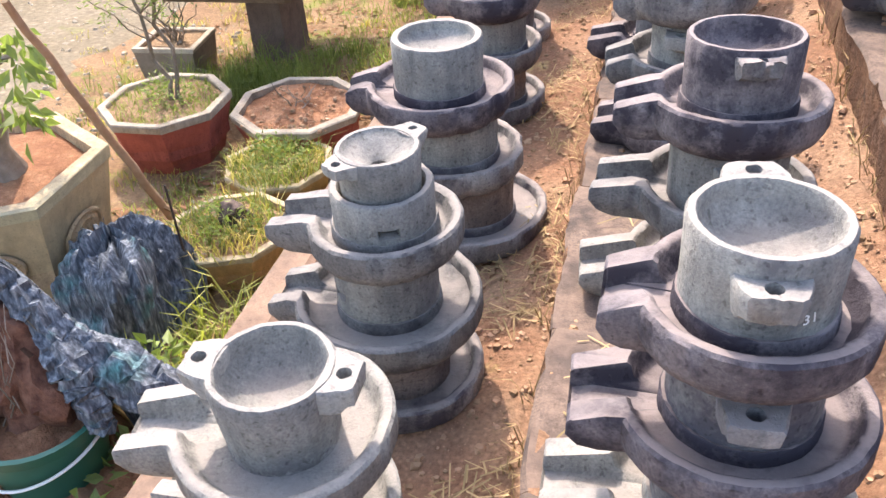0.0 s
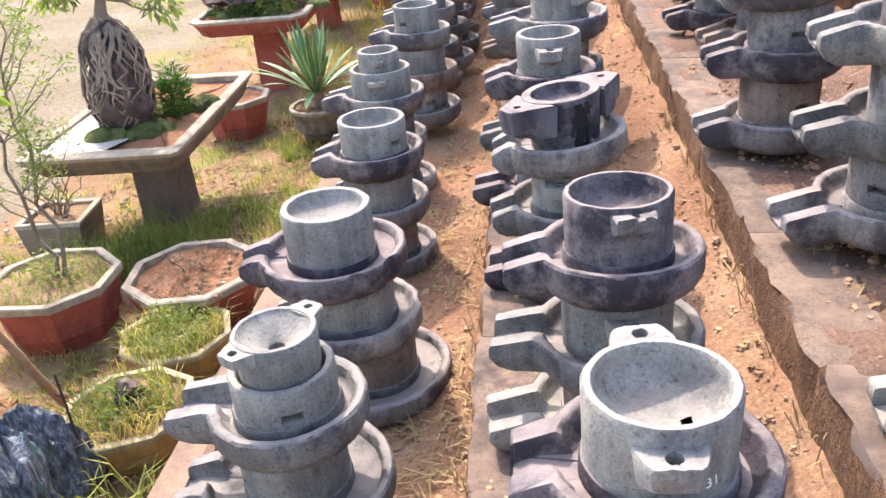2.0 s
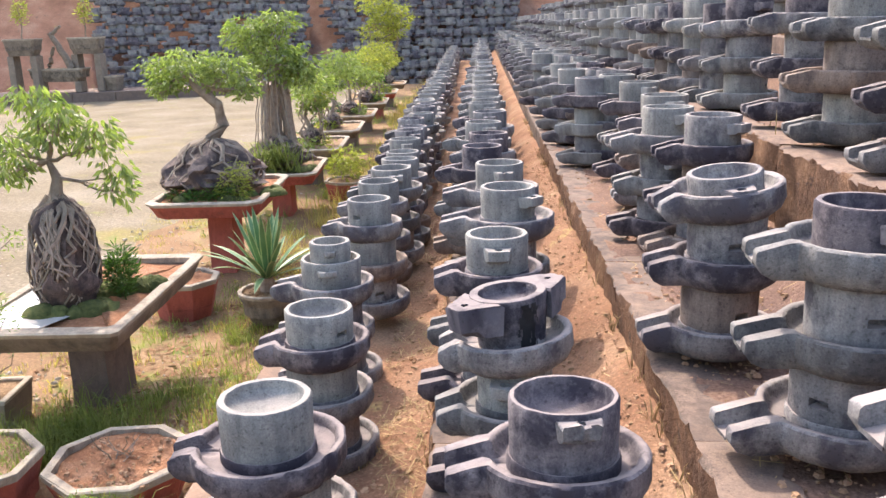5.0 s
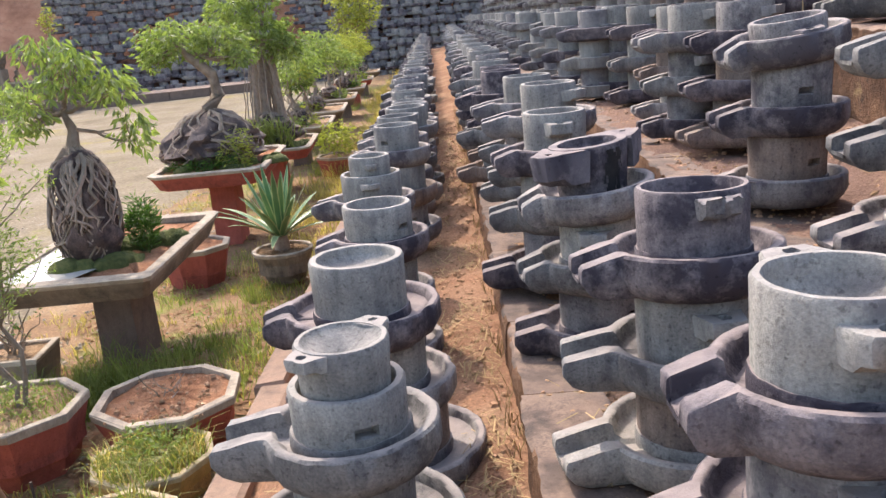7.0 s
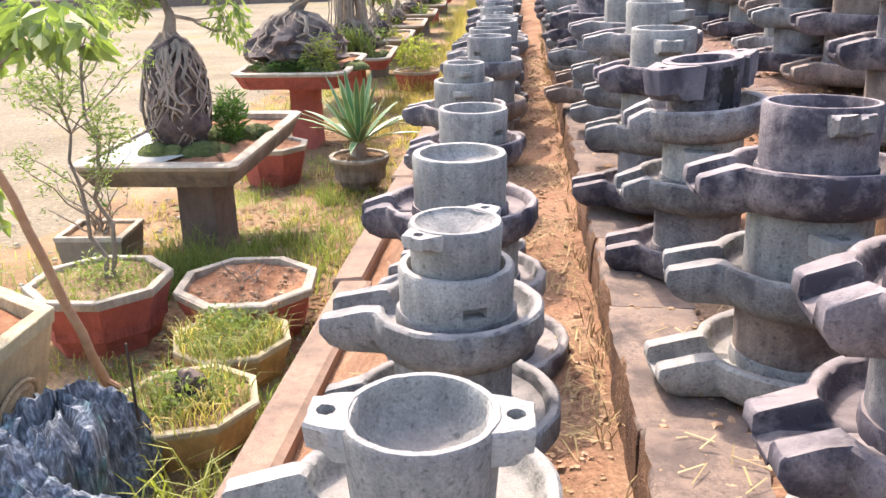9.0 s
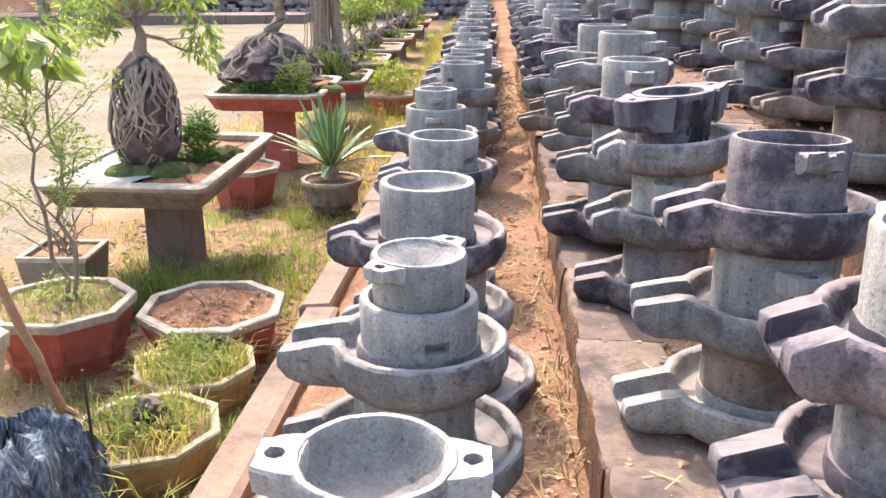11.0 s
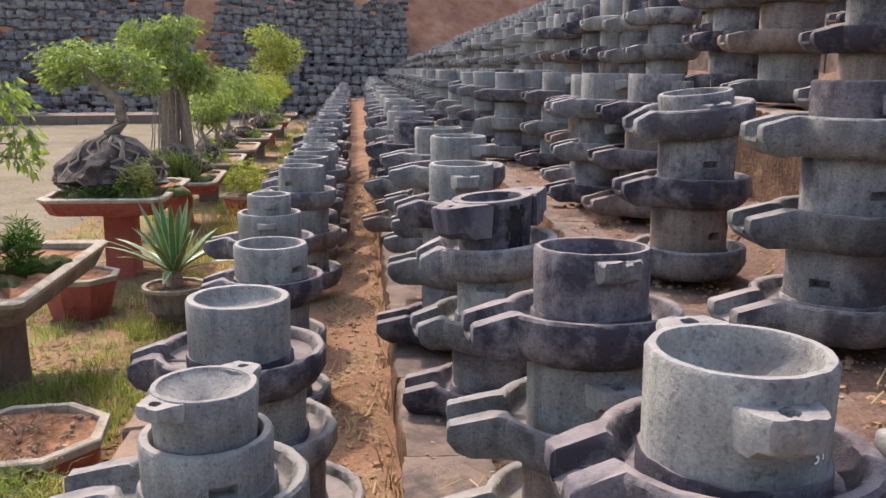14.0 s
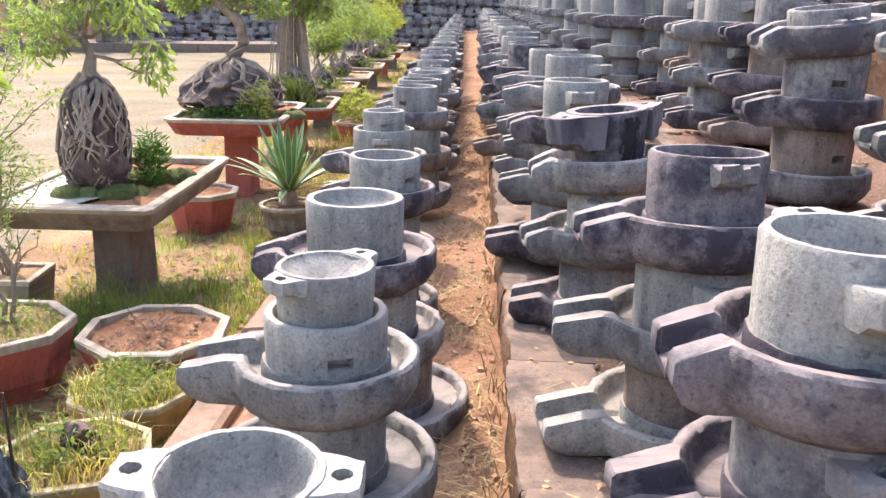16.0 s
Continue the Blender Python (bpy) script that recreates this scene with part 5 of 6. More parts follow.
for k in range(14):
    e = Vector((trn.uniform(-.25, .25), trn.uniform(-.22, .22), trn.uniform(0.2, 0.55)))
    limb(bm, (trn.uniform(-.04, .04), trn.uniform(-.04, .04), 0), e, 0.007, 0.002, trn, 0.12, 5, 4)
    spots.append((e, (0.06, 0.06, 0.06), 8))
part("stem", bm, BARK, twigs)
leaves("foliage", spots, 0.035, LEAF_DARK, twigs, trn, 0.1, 0.35)
seedling = thing("seedling", pose(-1.86, 4.05, 0.39), "withered seedling standing in bare soil", "seedling")
bm = bmesh.new()
for k in range(7):
    limb(bm, (trn.uniform(-.05, .05), trn.uniform(-.05, .05), 0), (trn.uniform(-.14, .14), trn.uniform(-.14, .14), trn.uniform(0.06, 0.2)), 0.004, 0.0015, trn, 0.12, 4, 4)
part("stem", bm, BARK, seedling)


def pot_weeds(x, y_, z, r, n, h, label, material=GRASS, patches=None, seed=0):
    rnd = random.Random(seed)
    out = []
    for _ in range(n):
        a, q = rnd.uniform(0, math.tau), r * math.sqrt(rnd.random())
        px, py_ = q * math.cos(a), q * math.sin(a)
        if patches and noise.noise(Vector((px * 6, py_ * 6, seed))) < patches:
            continue
        out.append((px, py_, 0, h * rnd.uniform(0.5, 1.25), rnd.uniform(0.2, 1.3)))
    ob = new("weeds", blade_mesh("weeds", out, material, rnd, 0.0055))
    ob.location = (x, y_, z)
    return tagged(ob, label, "weeds", kind="stuff")


pot_weeds(-1.785, 3.50, 0.30, 0.25, 650, 0.13, "fine green weeds filling an ochre planter", GRASS, -0.25, 1)
pot_weeds(-1.785, 3.50, 0.30, 0.25, 520, 0.13, "dry stems among green weeds in an ochre planter", GRASS_DRY, -0.2, 7)
pot_weeds(-1.76, 2.90, 0.31, 0.26, 420, 0.15, "straggling weeds in an ochre planter", GRASS, -0.1, 2)
pot_weeds(-1.76, 2.90, 0.31, 0.26, 450, 0.12, "dry weed stems in an ochre planter", GRASS_DRY, -0.1, 3)
pot_weeds(-2.60, 3.90, 0.42, 0.31, 700, 0.06, "short weeds in a red planter", GRASS, 0.0, 4)
for wx, wy, wz, cnt, sd in ((-1.785, 3.50, 0.30, 340, 31), (-1.76, 2.88, 0.31, 260, 32), (-2.60, 3.90, 0.42, 200, 33)):
    pw = thing("leafy_weeds", pose(wx, wy, wz), "low leafy green weeds growing in a planter", "weeds")
    leaves("foliage", [((0.03, 0.02, 0.05), (0.21, 0.21, 0.10), cnt), ((-0.08, 0.06, 0.09), (0.10, 0.10, 0.09), cnt // 3)], 0.034, LEAF, pw, random.Random(sd), -0.2, 0.4)
stump = rock_bm(0.07, 0.06, 0.14, 9, 0.6, 3)
st_ob = thing("dead_stump", pose(-1.76, 2.96, 0.31), "small dark dead stump in a planter", "stump")
part("wood", stump, ROCK, st_ob, "", True)

# ---------------------------------------------------------------- shade net, green pot, stick


def net_heap(m, r, h, seed, label):
    root = thing("shade_net", m, label, "shade net")
    rnd = random.Random(seed)
    n, mm = 60, 34
    rings = []
    for i in range(mm + 1):
        f = i / mm
        ring = []
        for k in range(n):
            a = k * math.tau / n
            ax = Vector((math.cos(a), math.sin(a), 0))
            lump = 0.42 * noise.noise(ax * 1.3 + Vector((seed, f * 1.5, 0)))
            fold = 0.075 * math.sin(a * 9 + 5 * f + 3 * noise.noise(ax * 2 + Vector((0, seed, f * 2)))) + 0.05 * math.sin(a * 21 + 11 * f + 4 * noise.noise(ax * 3 + Vector((0, 0, f * 4))))
            rad = r * (0.02 + math.sin(f * math.pi * 0.5) ** 0.7) * (1 + lump + fold * (0.3 + f))
            z = h * (math.cos(f * math.pi * 0.5) ** 0.6) * (1 + 0.5 * lump) + fold * h * 0.9 + 0.05 * h * noise.noise(ax * 6 + Vector((0, 0, f * 7)))
            ring.append((rad * math.cos(a), rad * math.sin(a), max(-0.01, z) if i < mm else -0.02))
        rings.append(ring)
    bm = bmesh.new()
    rings_to_bm(bm, rings, True, False)
    part("cloth", bm, NET, root, "", True)
    bm = bmesh.new()   # frayed threads
    for k in range(260):
        a, f = rnd.uniform(0, math.tau), rnd.uniform(0.1, 1.0)
        q = Vector(rings[int(f * mm)][int(a / math.tau * n) % n])
        e = q + Vector((math.cos(a) * rnd.uniform(0, .05), math.sin(a) * rnd.uniform(0, .05), rnd.uniform(-0.07, 0.03)))
        tube(bm, [q, q.lerp(e, 0.5) + Vector((0, 0, 0.012)), e], [0.0012] * 3, 3)
    part("fray", bm, NET, root)["kind"] = "stuff"
    return root


net_heap(pose(-2.04, 2.47, 0.11, 0, 0, 20), 0.265, 0.44, 3, "crumpled dark blue-grey shade net lying in a heap")
drape = thing("shade_net", pose(0, 0, 0), "twisted length of dark shade net slung over a pot", "shade net")
trn = random.Random(77)


def twist(pts, radii, name):
    bm = bmesh.new()
    n, seg = 22, 8
    dense, rad = [], []
    for i in range(len(pts) - 1):
        for k in range(seg):
            f = k / seg
            dense.append(Vector(pts[i]).lerp(Vector(pts[i + 1]), f) + Vector((trn.uniform(-.006, .006), trn.uniform(-.006, .006), trn.uniform(-.006, .006))))
            rad.append(radii[i] + (radii[i + 1] - radii[i]) * f)
    rings = []
    for i, p in enumerate(dense):
        d = (dense[min(i + 1, len(dense) - 1)] - dense[max(i - 1, 0)]).normalized()
        a = d.cross(Vector((0, 0, 1))).normalized()
        b = a.cross(d)
        rings.append([p + (a * math.cos(q * math.tau / n) + b * math.sin(q * math.tau / n)) * rad[i] * (1 + 0.22 * math.sin(5 * q * math.tau / n + i * 0.35) + 0.15 * noise.noise(Vector((q * 0.5, i * 0.3, 0)))) for q in range(n)])
    rings_to_bm(bm, rings)
    part(name, bm, NET, drape, "", True)


twist([(-1.74, 1.62, 1.06), (-1.67, 1.62, 0.93), (-1.58, 1.62, 0.79), (-1.47, 1.64, 0.69), (-1.36, 1.66, 0.60), (-1.25, 1.63, 0.52)], [0.03, 0.045, 0.055, 0.075, 0.08, 0.045], "rope")
twist([(-1.62, 1.60, 0.84), (-1.55, 1.57, 0.74), (-1.50, 1.55, 0.62), (-1.49, 1.53, 0.50)], [0.04, 0.065, 0.055, 0.03], "knot")
bm = bmesh.new()   # the part thrown over the dry bush like a tent, open towards the rows
tent = []
for i in range(25):
    f = i / 24
    ring = []
    for k in range(60):
        a = radians(25 + 225 * k / 59)
        w = 1 + f * (0.10 * math.sin(13 * a + 3 * f) + 0.07 * math.sin(29 * a) + 0.18 * noise.noise(Vector((2 * math.cos(a), 2 * math.sin(a), 2 * f))))
        q = (0.02 + 0.25 * f ** 0.75) * w
        ring.append((-1.74 + q * math.cos(a), 1.58 + 0.04 * (1 - f) + q * math.sin(a), 1.08 - 0.72 * f + 0.03 * f * math.sin(7 * a)))
    tent.append(ring)
rings_to_bm(bm, tent, False, False, False)
bmesh.ops.solidify(bm, geom=bm.faces[:], thickness=0.004)
part("tent", bm, NET, drape, "", True)
# brown litter, its colour darkened to stand in for the net's shade
LITTER_SHADED = plain_mat("dry_litter_shaded", (0.085, 0.04, 0.03), (0.21, 0.11, 0.075), 30.0, 0.95, 0.8, 0.01, spec=0.1)
bush = thing("dry_bush", pose(-1.74, 1.58, 0.50), "dry brown leaf litter and stems heaped in a pot", "bush")
part("litter_mound", rock_bm(0.16, 0.16, 0.46, 21, 0.5, 4, 0.45), LITTER_SHADED, bush, "", True)
bm = bmesh.new()
for k in range(70):
    a, q = trn.uniform(0, math.tau), trn.uniform(0.02, 0.15)
    limb(bm, (q * math.cos(a), q * math.sin(a), trn.uniform(0.0, 0.2)), (q * 1.1 * math.cos(a + 0.5), q * 1.1 * math.sin(a + 0.5), trn.uniform(0.25, 0.5)), 0.003, 0.0012, trn, 0.12, 4, 4)
part("stem", bm, BARK, bush)["kind"] = "stuff"
gp = thing("round_pot", pose(-1.74, 1.54, 0.30), "dark green plastic pot tied with white strapping", "pot")
bm = bmesh.new()
rings_to_bm(bm, [[(0.17 * math.cos(a), 0.17 * math.sin(a), 0.0) for a in np.linspace(0, math.tau, 28, endpoint=False)]] +
            [[(r_ * math.cos(a), r_ * math.sin(a), z) for a in np.linspace(0, math.tau, 28, endpoint=False)] for z, r_ in ((0.20, 0.205), (0.21, 0.222), (0.245, 0.225), (0.25, 0.21), (0.20, 0.195), (0.16, 0.19))])
part("body", bm, GREEN_PLASTIC, gp, "", True)
bm = bmesh.new()
srn = random.Random(8)
rings_to_bm(bm, [[(q * math.cos(a), q * math.sin(a), 0.215 + srn.uniform(-0.015, 0.015) + 0.03 * (q < 0.12)) for a in np.linspace(0, math.tau, 24, endpoint=False)] for q in (0.196, 0.15, 0.10, 0.05)] + [[(0, 0, 0.25)]], False, False)
part("soil", bm, SOIL_POT, gp, "dry reddish litter", True)
bm = bmesh.new()
tube(bm, [(0.212 * math.cos(a), 0.212 * math.sin(a), 0.13 + 0.05 * math.sin(a + 1)) for a in np.linspace(0, math.tau, 40)], [0.006] * 40, 5)
part("strap", bm, WHITE_TAPE, gp, "white plastic strap")
bm = bmesh.new()
tube(bm, [(0.10, 0.19, 0.20), (0.22, 0.22, 0.12), (0.34, 0.18, 0.10), (0.42, 0.20, 0.04)], [0.008, 0.010, 0.009, 0.006], 5)
part("loose_strap", bm, WHITE_TAPE, gp, "loose white plastic strap end")
pot_thing("octagonal_planter", pose(-1.70, 1.50, 0.05, 0, 0, 20), oct8(0.34), 0.27, 0.74, 0.04, 0.035, OCHRE_POT, OCHRE_POT, SOIL_POT, "ochre octagonal planter under a green pot", "planter")
stick = thing("wooden_stick", pose(0, 0, 0), "slanting weathered wooden stick with a cut end", "stick")
bm = bmesh.new()
limb(bm, (-2.145, 3.03, 0.27), (-2.10, 2.42, 1.55), 0.021, 0.015, random.Random(1), 0.006, 10, 9)
limb(bm, (-2.143, 2.99, 0.36), (-2.10, 3.02, 0.31), 0.016, 0.012, random.Random(1), 0.0, 3, 7)
part("shaft", bm, WOOD, stick, "", True)
rod = thing("iron_rod", pose(-1.83, 2.62, 0.1), "thin rusty iron rod standing upright", "rod")
bm = bmesh.new()
tube(bm, [(0, 0, 0), (0.005, 0, 0.3), (0.0, 0.004, 0.62)], [0.006, 0.006, 0.005], 7)
part("bar", bm, IRON, rod)

# ---------------------------------------------------------------- grass, straw, pebbles
grnd = random.Random(99)


def clumps(name, spots, material, label, wide=0.006):
    """spots: (x0, x1, y0, y1, tufts, blades, height)."""
    out = []
    for x0, x1, y0, y1, tufts, blades, h in spots:
        for _ in range(tufts):
            cx, cy = grnd.uniform(x0, x1), grnd.uniform(y0, y1)
            s = grnd.uniform(0.5, 1.3)
            for _ in range(blades):
                px, py_ = cx + grnd.gauss(0, 0.05 * s), cy + grnd.gauss(0, 0.05 * s)
                out.append((px, py_, ground_z(px, py_) - 0.005, h * s * grnd.uniform(0.4, 1.1), grnd.uniform(0.1, 1.1)))
    return tagged(new(name, blade_mesh(name, out, material, grnd, wide)), label, "grass", kind="stuff")


clumps("green_grass", [(-2.75, -2.1, 4.45, 5.0, 26, 24, 0.34), (-2.2, -1.5, 4.5, 6.4, 24, 18, 0.14), (-1.6, -1.34, 2.4, 4.2, 26, 20, 0.10), (-3.0, -2.2, 4.35, 5.0, 34, 34, 0.26), (-2.5, -1.6, 4.5, 5.6, 26, 26, 0.20), (-2.6, -2.0, 3.2, 3.6, 10, 20, 0.10), (-3.6, -2.9, 4.0, 5.2, 22, 24, 0.16),
                       (-2.2, -1.3, 5.4, 7.4, 44, 22, 0.12), (-3.6, -1.9, 6.6, 8.2, 40, 22, 0.14), (-1.5, -1.32, 1.4, 3.4, 16, 24, 0.16), (-1.75, -1.4, 1.8, 2.5, 16, 22, 0.22),
                       (-2.2, -1.9, 6.5, 6.9, 8, 30, 0.14), (-3.6, -2.0, 9.5, 30, 130, 18, 0.28), (-3.4, -1.4, 2.9, 8.5, 150, 12, 0.07)], GRASS, "tufts of green grass among the planters")
clumps("dry_grass", [(-2.4, -1.4, 7.5, 12, 120, 20, 0.20), (-2.3, -1.45, 12, 22, 220, 18, 0.34), (-2.8, -1.7, 22, 36, 220, 14, 0.45), (-2.5, -1.4, 3.0, 7.0, 60, 18, 0.09), (-3.4, -2.6, 2.9, 6.5, 50, 16, 0.08),
                     (-4.6, -3.2, 5, 14, 80, 14, 0.08), (-1.62, -1.35, 1.6, 3.2, 20, 16, 0.14), (-4.2, -1.4, 4.5, 16, 240, 12, 0.06)], GRASS_DRY, "dry yellow grass along the row of stones", 0.007)
# yellow stalks and broad weeds by the net
wd = thing("broad_leaf_weed", pose(-1.44, 1.62, 0.20), "fresh green broad-leaved weeds beside the net", "weed")
leaves("foliage", [((0, 0, 0.12), (0.16, 0.2, 0.14), 110), ((-0.02, -0.32, 0.10), (0.16, 0.16, 0.14), 110), ((-0.1, 0.3, 0.2), (0.14, 0.16, 0.16), 90), ((-0.05, -0.55, 0.1), (0.18, 0.16, 0.14), 100)], 0.06, LEAF, wd, grnd, -0.1, 0.6)
out = []
for _ in range(120):
    cx, cy = grnd.uniform(-1.72, -1.40), grnd.uniform(1.9, 2.55)
    out.append((cx, cy, 0.12, grnd.uniform(0.15, 0.36), grnd.uniform(0.4, 1.5)))
tagged(new("pale_stalks", blade_mesh("pale_stalks", out, LEAF_YELLOW, grnd, 0.010)), "pale arching grass stalks beside the net", "grass", kind="stuff")

# straw lying on the terraces
sv, sf = [], []
for x0, x1, zf, count, ylim in ((-0.45, -0.16, lambda x, y: floor_a(x, y), 2600, 10), (-0.05, 0.66, lambda x, y: 1.035 + 0.18 * smooth_step(0.36, 0.69, x), 700, 8), (0.80, 1.48, lambda x, y: 1.375 + 0.18 * smooth_step(1.16, 1.49, x), 420, 8), (-1.12, -0.8, lambda x, y: floor_a(x, y), 160, 6)):
    for _ in range(count):
        yy = 0.6 + (ylim - 0.6) * grnd.random() ** 1.5
        xx = grnd.uniform(x0, x1)
        if noise.noise(Vector((xx * 3, yy * 1.6, 5))) < -0.05:
            continue
        a, ln, w = grnd.uniform(0, math.tau), grnd.uniform(0.02, 0.09), grnd.uniform(0.001, 0.0026)
        z0 = zf(xx, yy) + 0.008
        dx, dy = math.cos(a) * ln / 2, math.sin(a) * ln / 2
        wx, wy = -math.sin(a) * w, math.cos(a) * w
        lift = grnd.uniform(0, 0.03)
        b = len(sv)
        xw = along(xx, yy)
        sv += [(xw - dx - wx, yy - dy - wy, z0), (xw - dx + wx, yy - dy + wy, z0), (xw + dx + wx, yy + dy + wy, z0 + lift), (xw + dx - wx, yy + dy - wy, z0 + lift)]
        sf.append((b, b + 1, b + 2, b + 3))
me = bpy.data.meshes.new("straw")
me.from_pydata(sv, [], sf)
me.materials.append(STRAW)
tagged(new("straw", me), "dry straw scattered on red soil", "straw", kind="stuff")


vs, fs = [], []
for _ in range(5200):
    xx, yy = grnd.uniform(-3.4, -1.3), 2.6 + 7.0 * grnd.random() ** 1.3
    if noise.noise(Vector((xx * 1.7, yy * 1.7, 3))) < -0.12:
        continue
    a, ln = grnd.uniform(0, math.tau), grnd.uniform(0.012, 0.045)
    ca, sa, w = math.cos(a) * ln, math.sin(a) * ln, grnd.uniform(0.25, 0.5)
    z0 = ground_z(xx, yy) + 0.004
    b = len(vs)
    vs += [(xx - ca, yy - sa, z0), (xx + sa * w, yy - ca * w, z0 + grnd.uniform(0, 0.012)), (xx + ca, yy + sa, z0 + grnd.uniform(0, 0.016)), (xx - sa * w, yy + ca * w, z0 + grnd.uniform(0, 0.012))]
    fs.append((b, b + 1, b + 2, b + 3))
me = bpy.data.meshes.new("leaf_litter")
me.from_pydata(vs, [], fs)
me.materials.append(plain_mat("fallen_leaf", (0.13, 0.065, 0.035), (0.30, 0.17, 0.09), 3.0, 0.85, 0, spec=0.15))
tagged(new("leaf_litter", me), "fallen brown leaves scattered on the garden ground", "leaf litter", kind="stuff")


def pebbles(name, areas, material, label):
    vs, fs = [], []
    for x0, x1, y0, y1, zf, count, s0, s1, dr in areas:
        for _ in range(count):
            yy = y0 + (y1 - y0) * grnd.random() ** 1.6
            xx = grnd.uniform(x0, x1)
            s = s0 + (s1 - s0) * grnd.random() ** 3
            z0 = zf(xx, yy)
            xw = along(xx, yy) if dr else xx
            b = len(vs)
            a = grnd.uniform(0, 1.5)
            for k in range(5):
                q = a + k * math.tau / 5
                rr_ = s * grnd.uniform(0.7, 1.2)
                vs.append((xw + math.cos(q) * rr_, yy + math.sin(q) * rr_, z0 - 0.003))
            for k in range(5):
                q = a + 0.3 + k * math.tau / 5
                rr_ = s * grnd.uniform(0.4, 0.75)
                vs.append((xw + math.cos(q) * rr_, yy + math.sin(q) * rr_, z0 + s * grnd.uniform(0.25, 0.6)))
            fs.append(tuple(b + 5 + k for k in range(5)))
            fs += [(b + k, b + (k + 1) % 5, b + 5 + (k + 1) % 5, b + 5 + k) for k in range(5)]
    me = bpy.data.meshes.new(name)
    me.from_pydata(vs, [], fs)
    me.materials.append(material)
    return tagged(new(name, me), label, "pebbles", kind="stuff")


pebbles("red_pebbles", [(-0.45, -0.16, 0.6, 11, floor_a, 2600, 0.003, 0.020, True),
                        (-2.1, -1.6, 3.75, 4.3, lambda x, y: 0.392, 160, 0.006, 0.022, False)], CRUMB, "crumbs of red soil and laterite")
pebbles("brown_pebbles", [(-0.08, 0.66, 0.5, 10, lambda x, y: 1.027 + 0.18 * smooth_step(0.36, 0.69, x), 4200, 0.003, 0.020, True), (0.78, 1.48, 1, 9, lambda x, y: 1.367 + 0.18 * smooth_step(1.16, 1.49, x), 2000, 0.004, 0.022, True)], CRUMB, "crumbs of brown soil on the terraces")
pebbles("pale_pebbles", [(-2.6, -1.3, 2.8, 7.5, ground_z, 500, 0.004, 0.02, False), (-6.0, -2.9, 3.0, 13, lambda x, y: ground_z(x, y) + 0.025, 1500, 0.006, 0.03, False)], RIM, "pale gravel stones on the garden ground")

# ---------------------------------------------------------------- far side
ledge = tagged(new("far_ledge"), "low dark stone ledge at the foot of the far bank", "ledge", kind="structure")
for k in range(10):
    s0, s1 = 0.40 + 0.06 * k, 0.40 + 0.06 * (k + 1)
    (xa, ya), (xb, yb_) = wall_line(s0), wall_line(s1)
    bm = bmesh.new()
    rings_to_bm(bm, [[(xa, ya - 2.2, -0.4), (xa, ya - 2.2, 0.28), (xa, ya + 0.3, 0.30), (xa, ya + 0.3, -0.4)], [(xb + 0.03, yb_ - 2.2, -0.4), (xb + 0.03, yb_ - 2.2, 0.28), (xb + 0.03, yb_ + 0.3, 0.30), (xb + 0.03, yb_ + 0.3, -0.4)]])
    part("block", bm, SLAB, ledge)
fr = random.Random(3)
for k, (s, w, h, zz) in enumerate(((0.90, 1.1, 0.5, 0.3), (0.687, 1.26, 0.62, 1.7), (0.73, 2.2, 0.5, 0.7), (0.775, 1.26, 0.62, 1.7), (0.655, 0.55, 0.55, 0.3), (0.97, 1.2, 0.5, 0.3), (0.585, 0.5, 0.45, -0.08))):
    wx, wy = wall_line(s)
    pot_thing("far_planter", pose(wx, wy - 1.2, zz), octagon(w / 2, 0.4, 0.1), h, 0.75, 0.06, 0.06, CONCRETE, RIM, SOIL_PALE, "weathered concrete planter on the far ledge", "planter")
    if zz > 0.6:
        bs = thing("planter_stand", pose(wx, wy - 1.2, zz), "pair of stone blocks carrying a planter", "stand")
        for q in (-1, 1):
            bm = bmesh.new()
            box(bm, q * w * 0.35 - 0.12, q * w * 0.35 + 0.12, -0.25, 0.25, 0.3 - zz, 0.0, 0.02)
            part("block", bm, CONCRETE, bs)
    if k in (1, 3, 5):
        sh = thing("young_tree", pose(wx, wy - 1.2, zz + h), "slender pale green sapling in a far planter", "tree")
        bm = bmesh.new()
        limb(bm, (0, 0, -0.1), (0.05, 0, 1.3), 0.03, 0.012, fr, 0.03)
        part("trunk", bm, BARK, sh)
        leaves("crown", [((0.05, 0, 1.0), (0.35, 0.35, 0.7), 260)], 0.14, LEAF_YELLOW, sh, fr, 0.1)
    if k == 2:
        sh = thing("driftwood", pose(wx, wy - 1.2, zz + h), "grey driftwood trunk in a long tray", "trunk")
        bm = bmesh.new()
        limb(bm, (0.5, 0, -0.05), (-0.2, 0, 1.3), 0.16, 0.09, fr, 0.05)
        limb(bm, (-0.2, 0, 1.2), (0.25, 0, 1.55), 0.09, 0.05, fr, 0.05)
        limb(bm, (-0.4, 0, -0.05), (-0.1, 0, 0.8), 0.10, 0.06, fr, 0.05)
        part("wood", bm, BARK, sh)
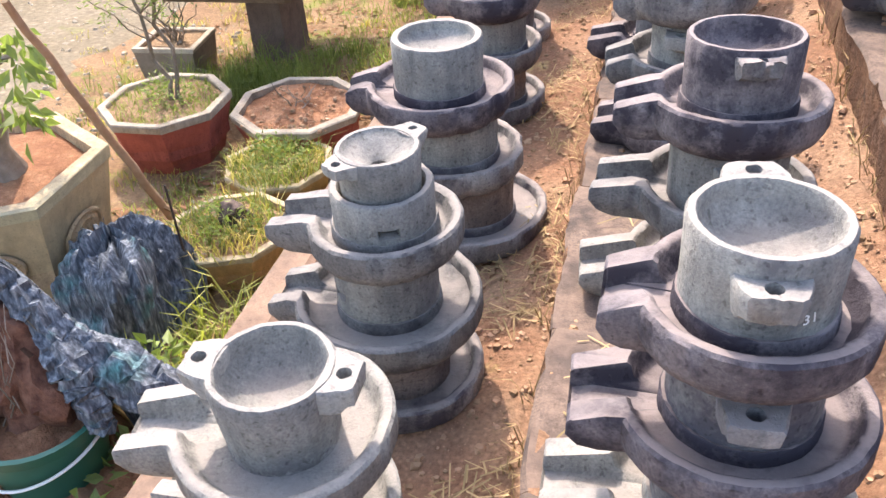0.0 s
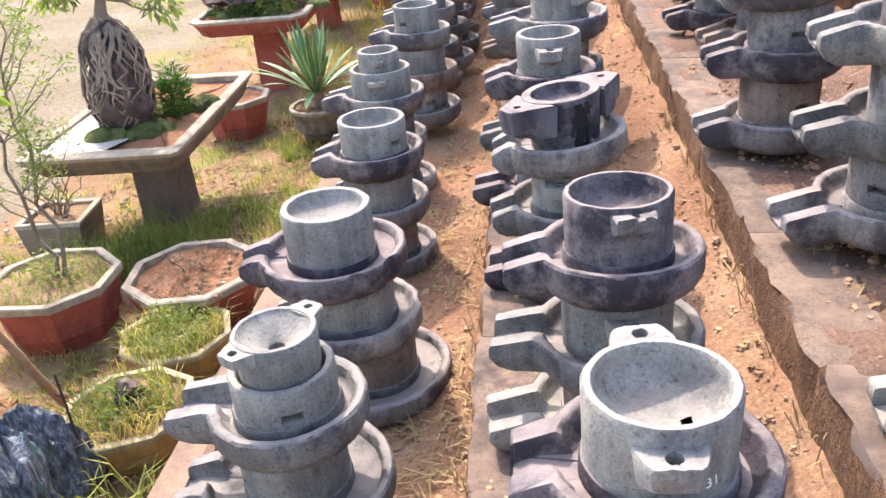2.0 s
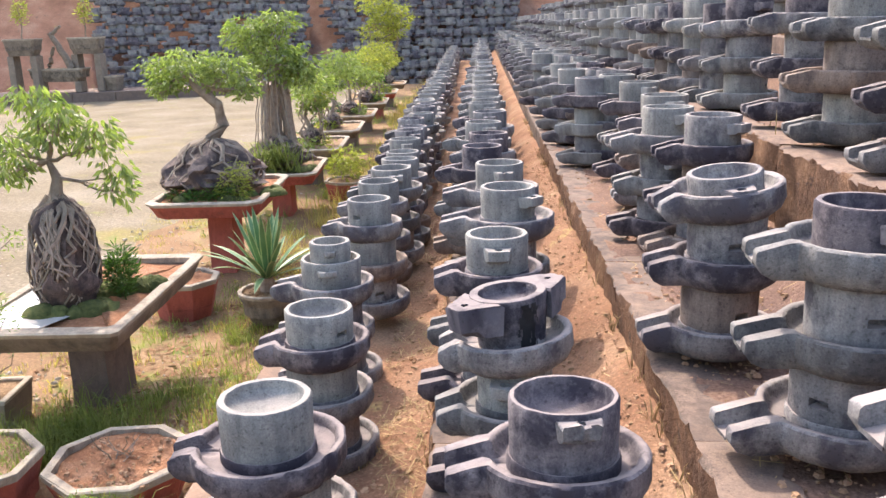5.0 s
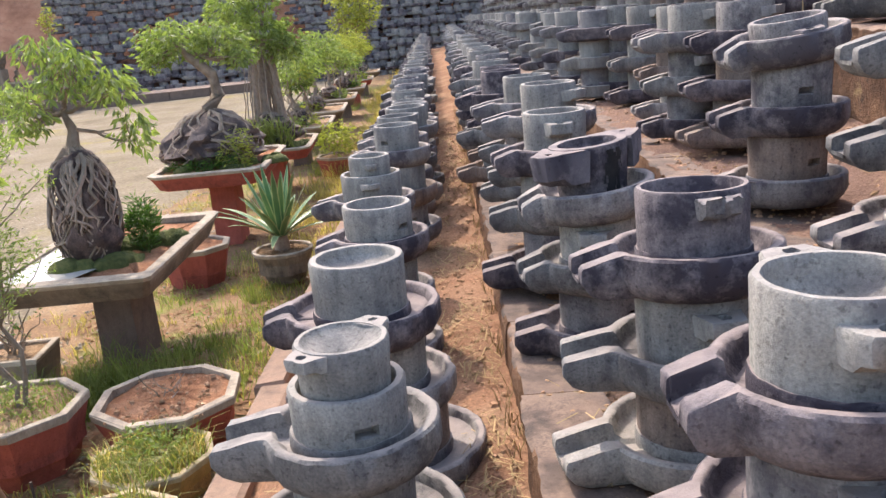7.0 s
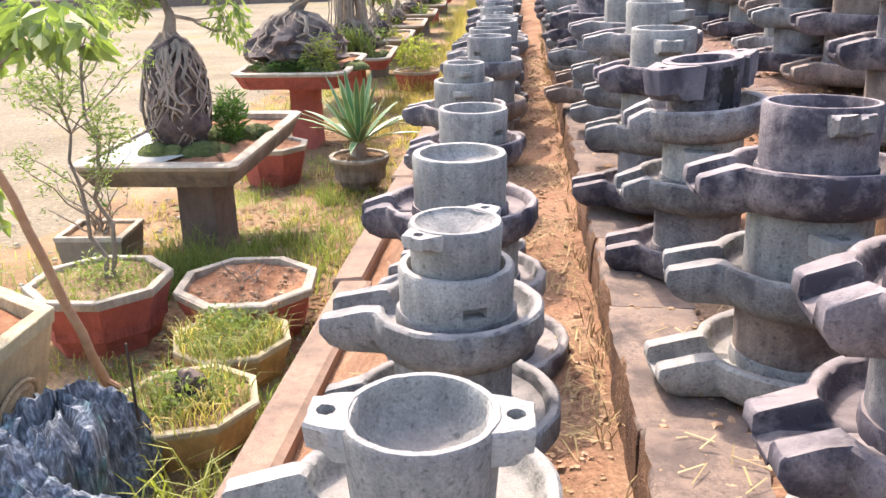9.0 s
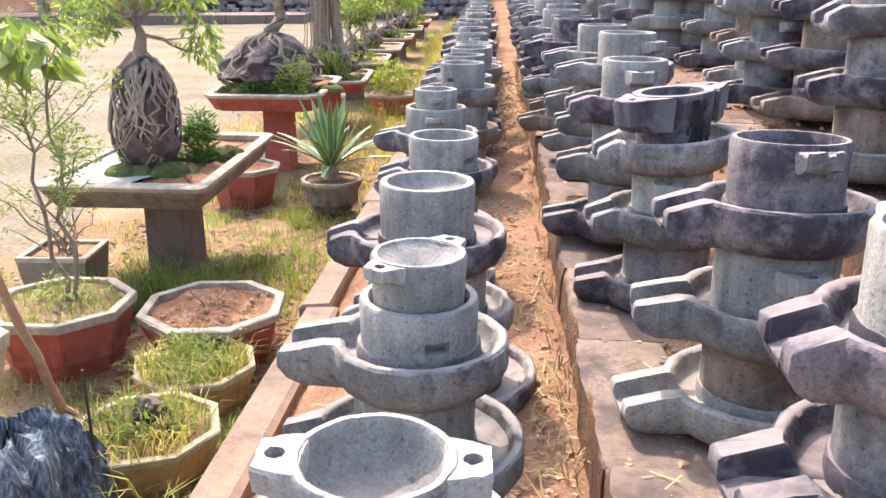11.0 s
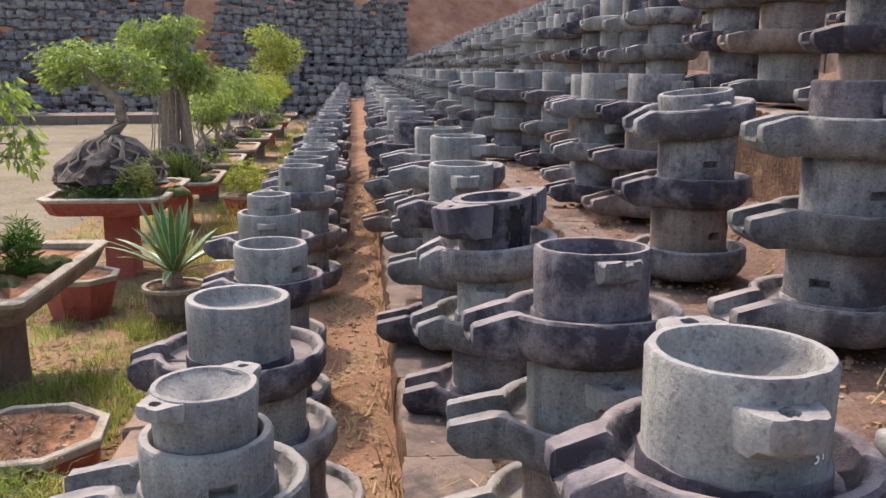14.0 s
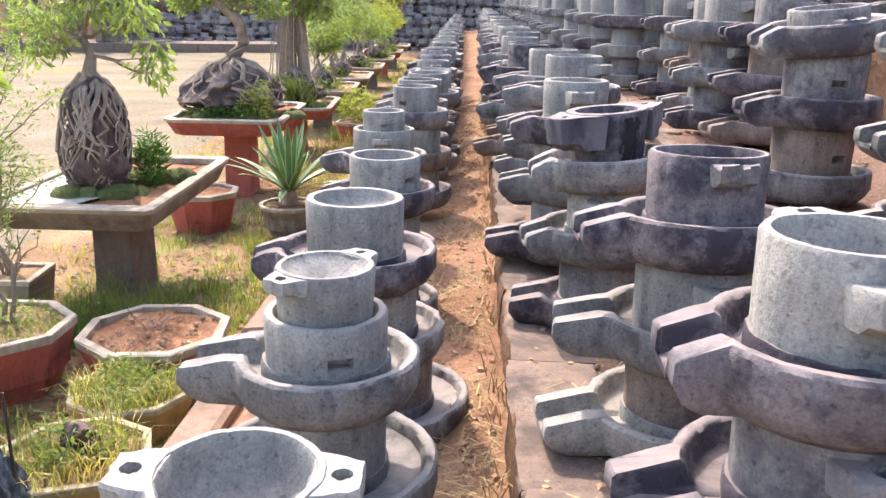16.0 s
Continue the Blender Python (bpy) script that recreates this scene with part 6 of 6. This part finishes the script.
# shrubs and trees on top of the bank
for k, (x, y_, z, rx, rz, cnt) in enumerate(((-10.5, 42.2, 5.2, 2.2, 1.6, 900), (-6.0, 43.0, 5.2, 2.8, 2.2, 1200), (-16.5, 38.5, 5.0, 2.0, 1.3, 700), (-22, 37.5, 5.0, 2.6, 1.8, 900), (3.5, 46, 5.4, 2.4, 1.6, 900), (-1.5, 44.5, 5.2, 1.8, 1.2, 700))):
    tr_ = thing("tree", pose(x, y_, z + 1.05), "dark leafy tree on top of the far bank", "tree")
    bm = bmesh.new()
    limb(bm, (0, 0, -0.5), (fr.uniform(-.3, .3), 0, rz * 1.4), 0.16, 0.06, fr, 0.04)
    for q in range(5):
        limb(bm, (0, 0, rz * 0.6), (fr.uniform(-.8, .8) * rx, fr.uniform(-.5, .5) * rx, rz * fr.uniform(0.9, 1.7)), 0.07, 0.02, fr, 0.06)
    part("trunk", bm, BARK, tr_)
    leaves("crown", [((0, 0, rz * 1.3), (rx, rx * 0.8, rz), cnt), ((rx * 0.5, 0, rz * 1.0), (rx * 0.6, rx * 0.6, rz * 0.7), cnt // 3), ((-rx * 0.5, 0, rz * 0.9), (rx * 0.6, rx * 0.6, rz * 0.7), cnt // 3)], 0.30, LEAF_DARK, tr_, fr, 0.3, 0.55)
out = []
for _ in range(5200):
    i = fr.choice((2, 3, 3, 4, 4, 5, 6, 6))
    kx, z = TERRACES[i][1], TERRACES[i][2]
    yy = fr.uniform(2.0, 32)
    xx = kx + abs(fr.gauss(0, 0.10)) + (0.75 if fr.random() < 0.6 else 0.05)
    if noise.noise(Vector((xx * 2, yy * 0.9, 8))) < 0.05:
        continue
    out.append((along(xx, yy), yy, z - 0.02, fr.uniform(0.06, 0.22), fr.uniform(0.1, 0.9)))
for _ in range(2600):
    xx, yy = fr.uniform(5.6, 12), fr.uniform(4, 40)
    out.append((xx, yy, 3.3 + 0.42 * (xx - 5.6) - 0.1, fr.uniform(0.3, 0.8), fr.uniform(0.1, 0.7)))
tagged(new("dry_terrace_grass", blade_mesh("dry_terrace_grass", out, STRAW, fr, 0.007)), "dry straw-coloured grass on the upper terraces", "grass", kind="stuff")

out = []
for _ in range(90):
    yy = fr.uniform(1.2, 12)
    xx = -0.155 + fr.gauss(0, 0.012)
    for q in range(7):
        out.append((along(xx, yy) + fr.gauss(0, 0.012), yy + fr.gauss(0, 0.02), floor_a(xx, yy) - 0.005, fr.uniform(0.04, 0.14), fr.uniform(0.2, 1.2)))
for _ in range(60):
    yy = fr.uniform(1.2, 12)
    for q in range(6):
        out.append((along(0.665, yy) + fr.gauss(0, 0.012), yy + fr.gauss(0, 0.02), 1.19, fr.uniform(0.04, 0.14), fr.uniform(0.2, 1.2)))
tagged(new("kerb_grass", blade_mesh("kerb_grass", out, STRAW, fr, 0.004)), "dry grass tufts rooted along the kerbs", "grass", kind="stuff")
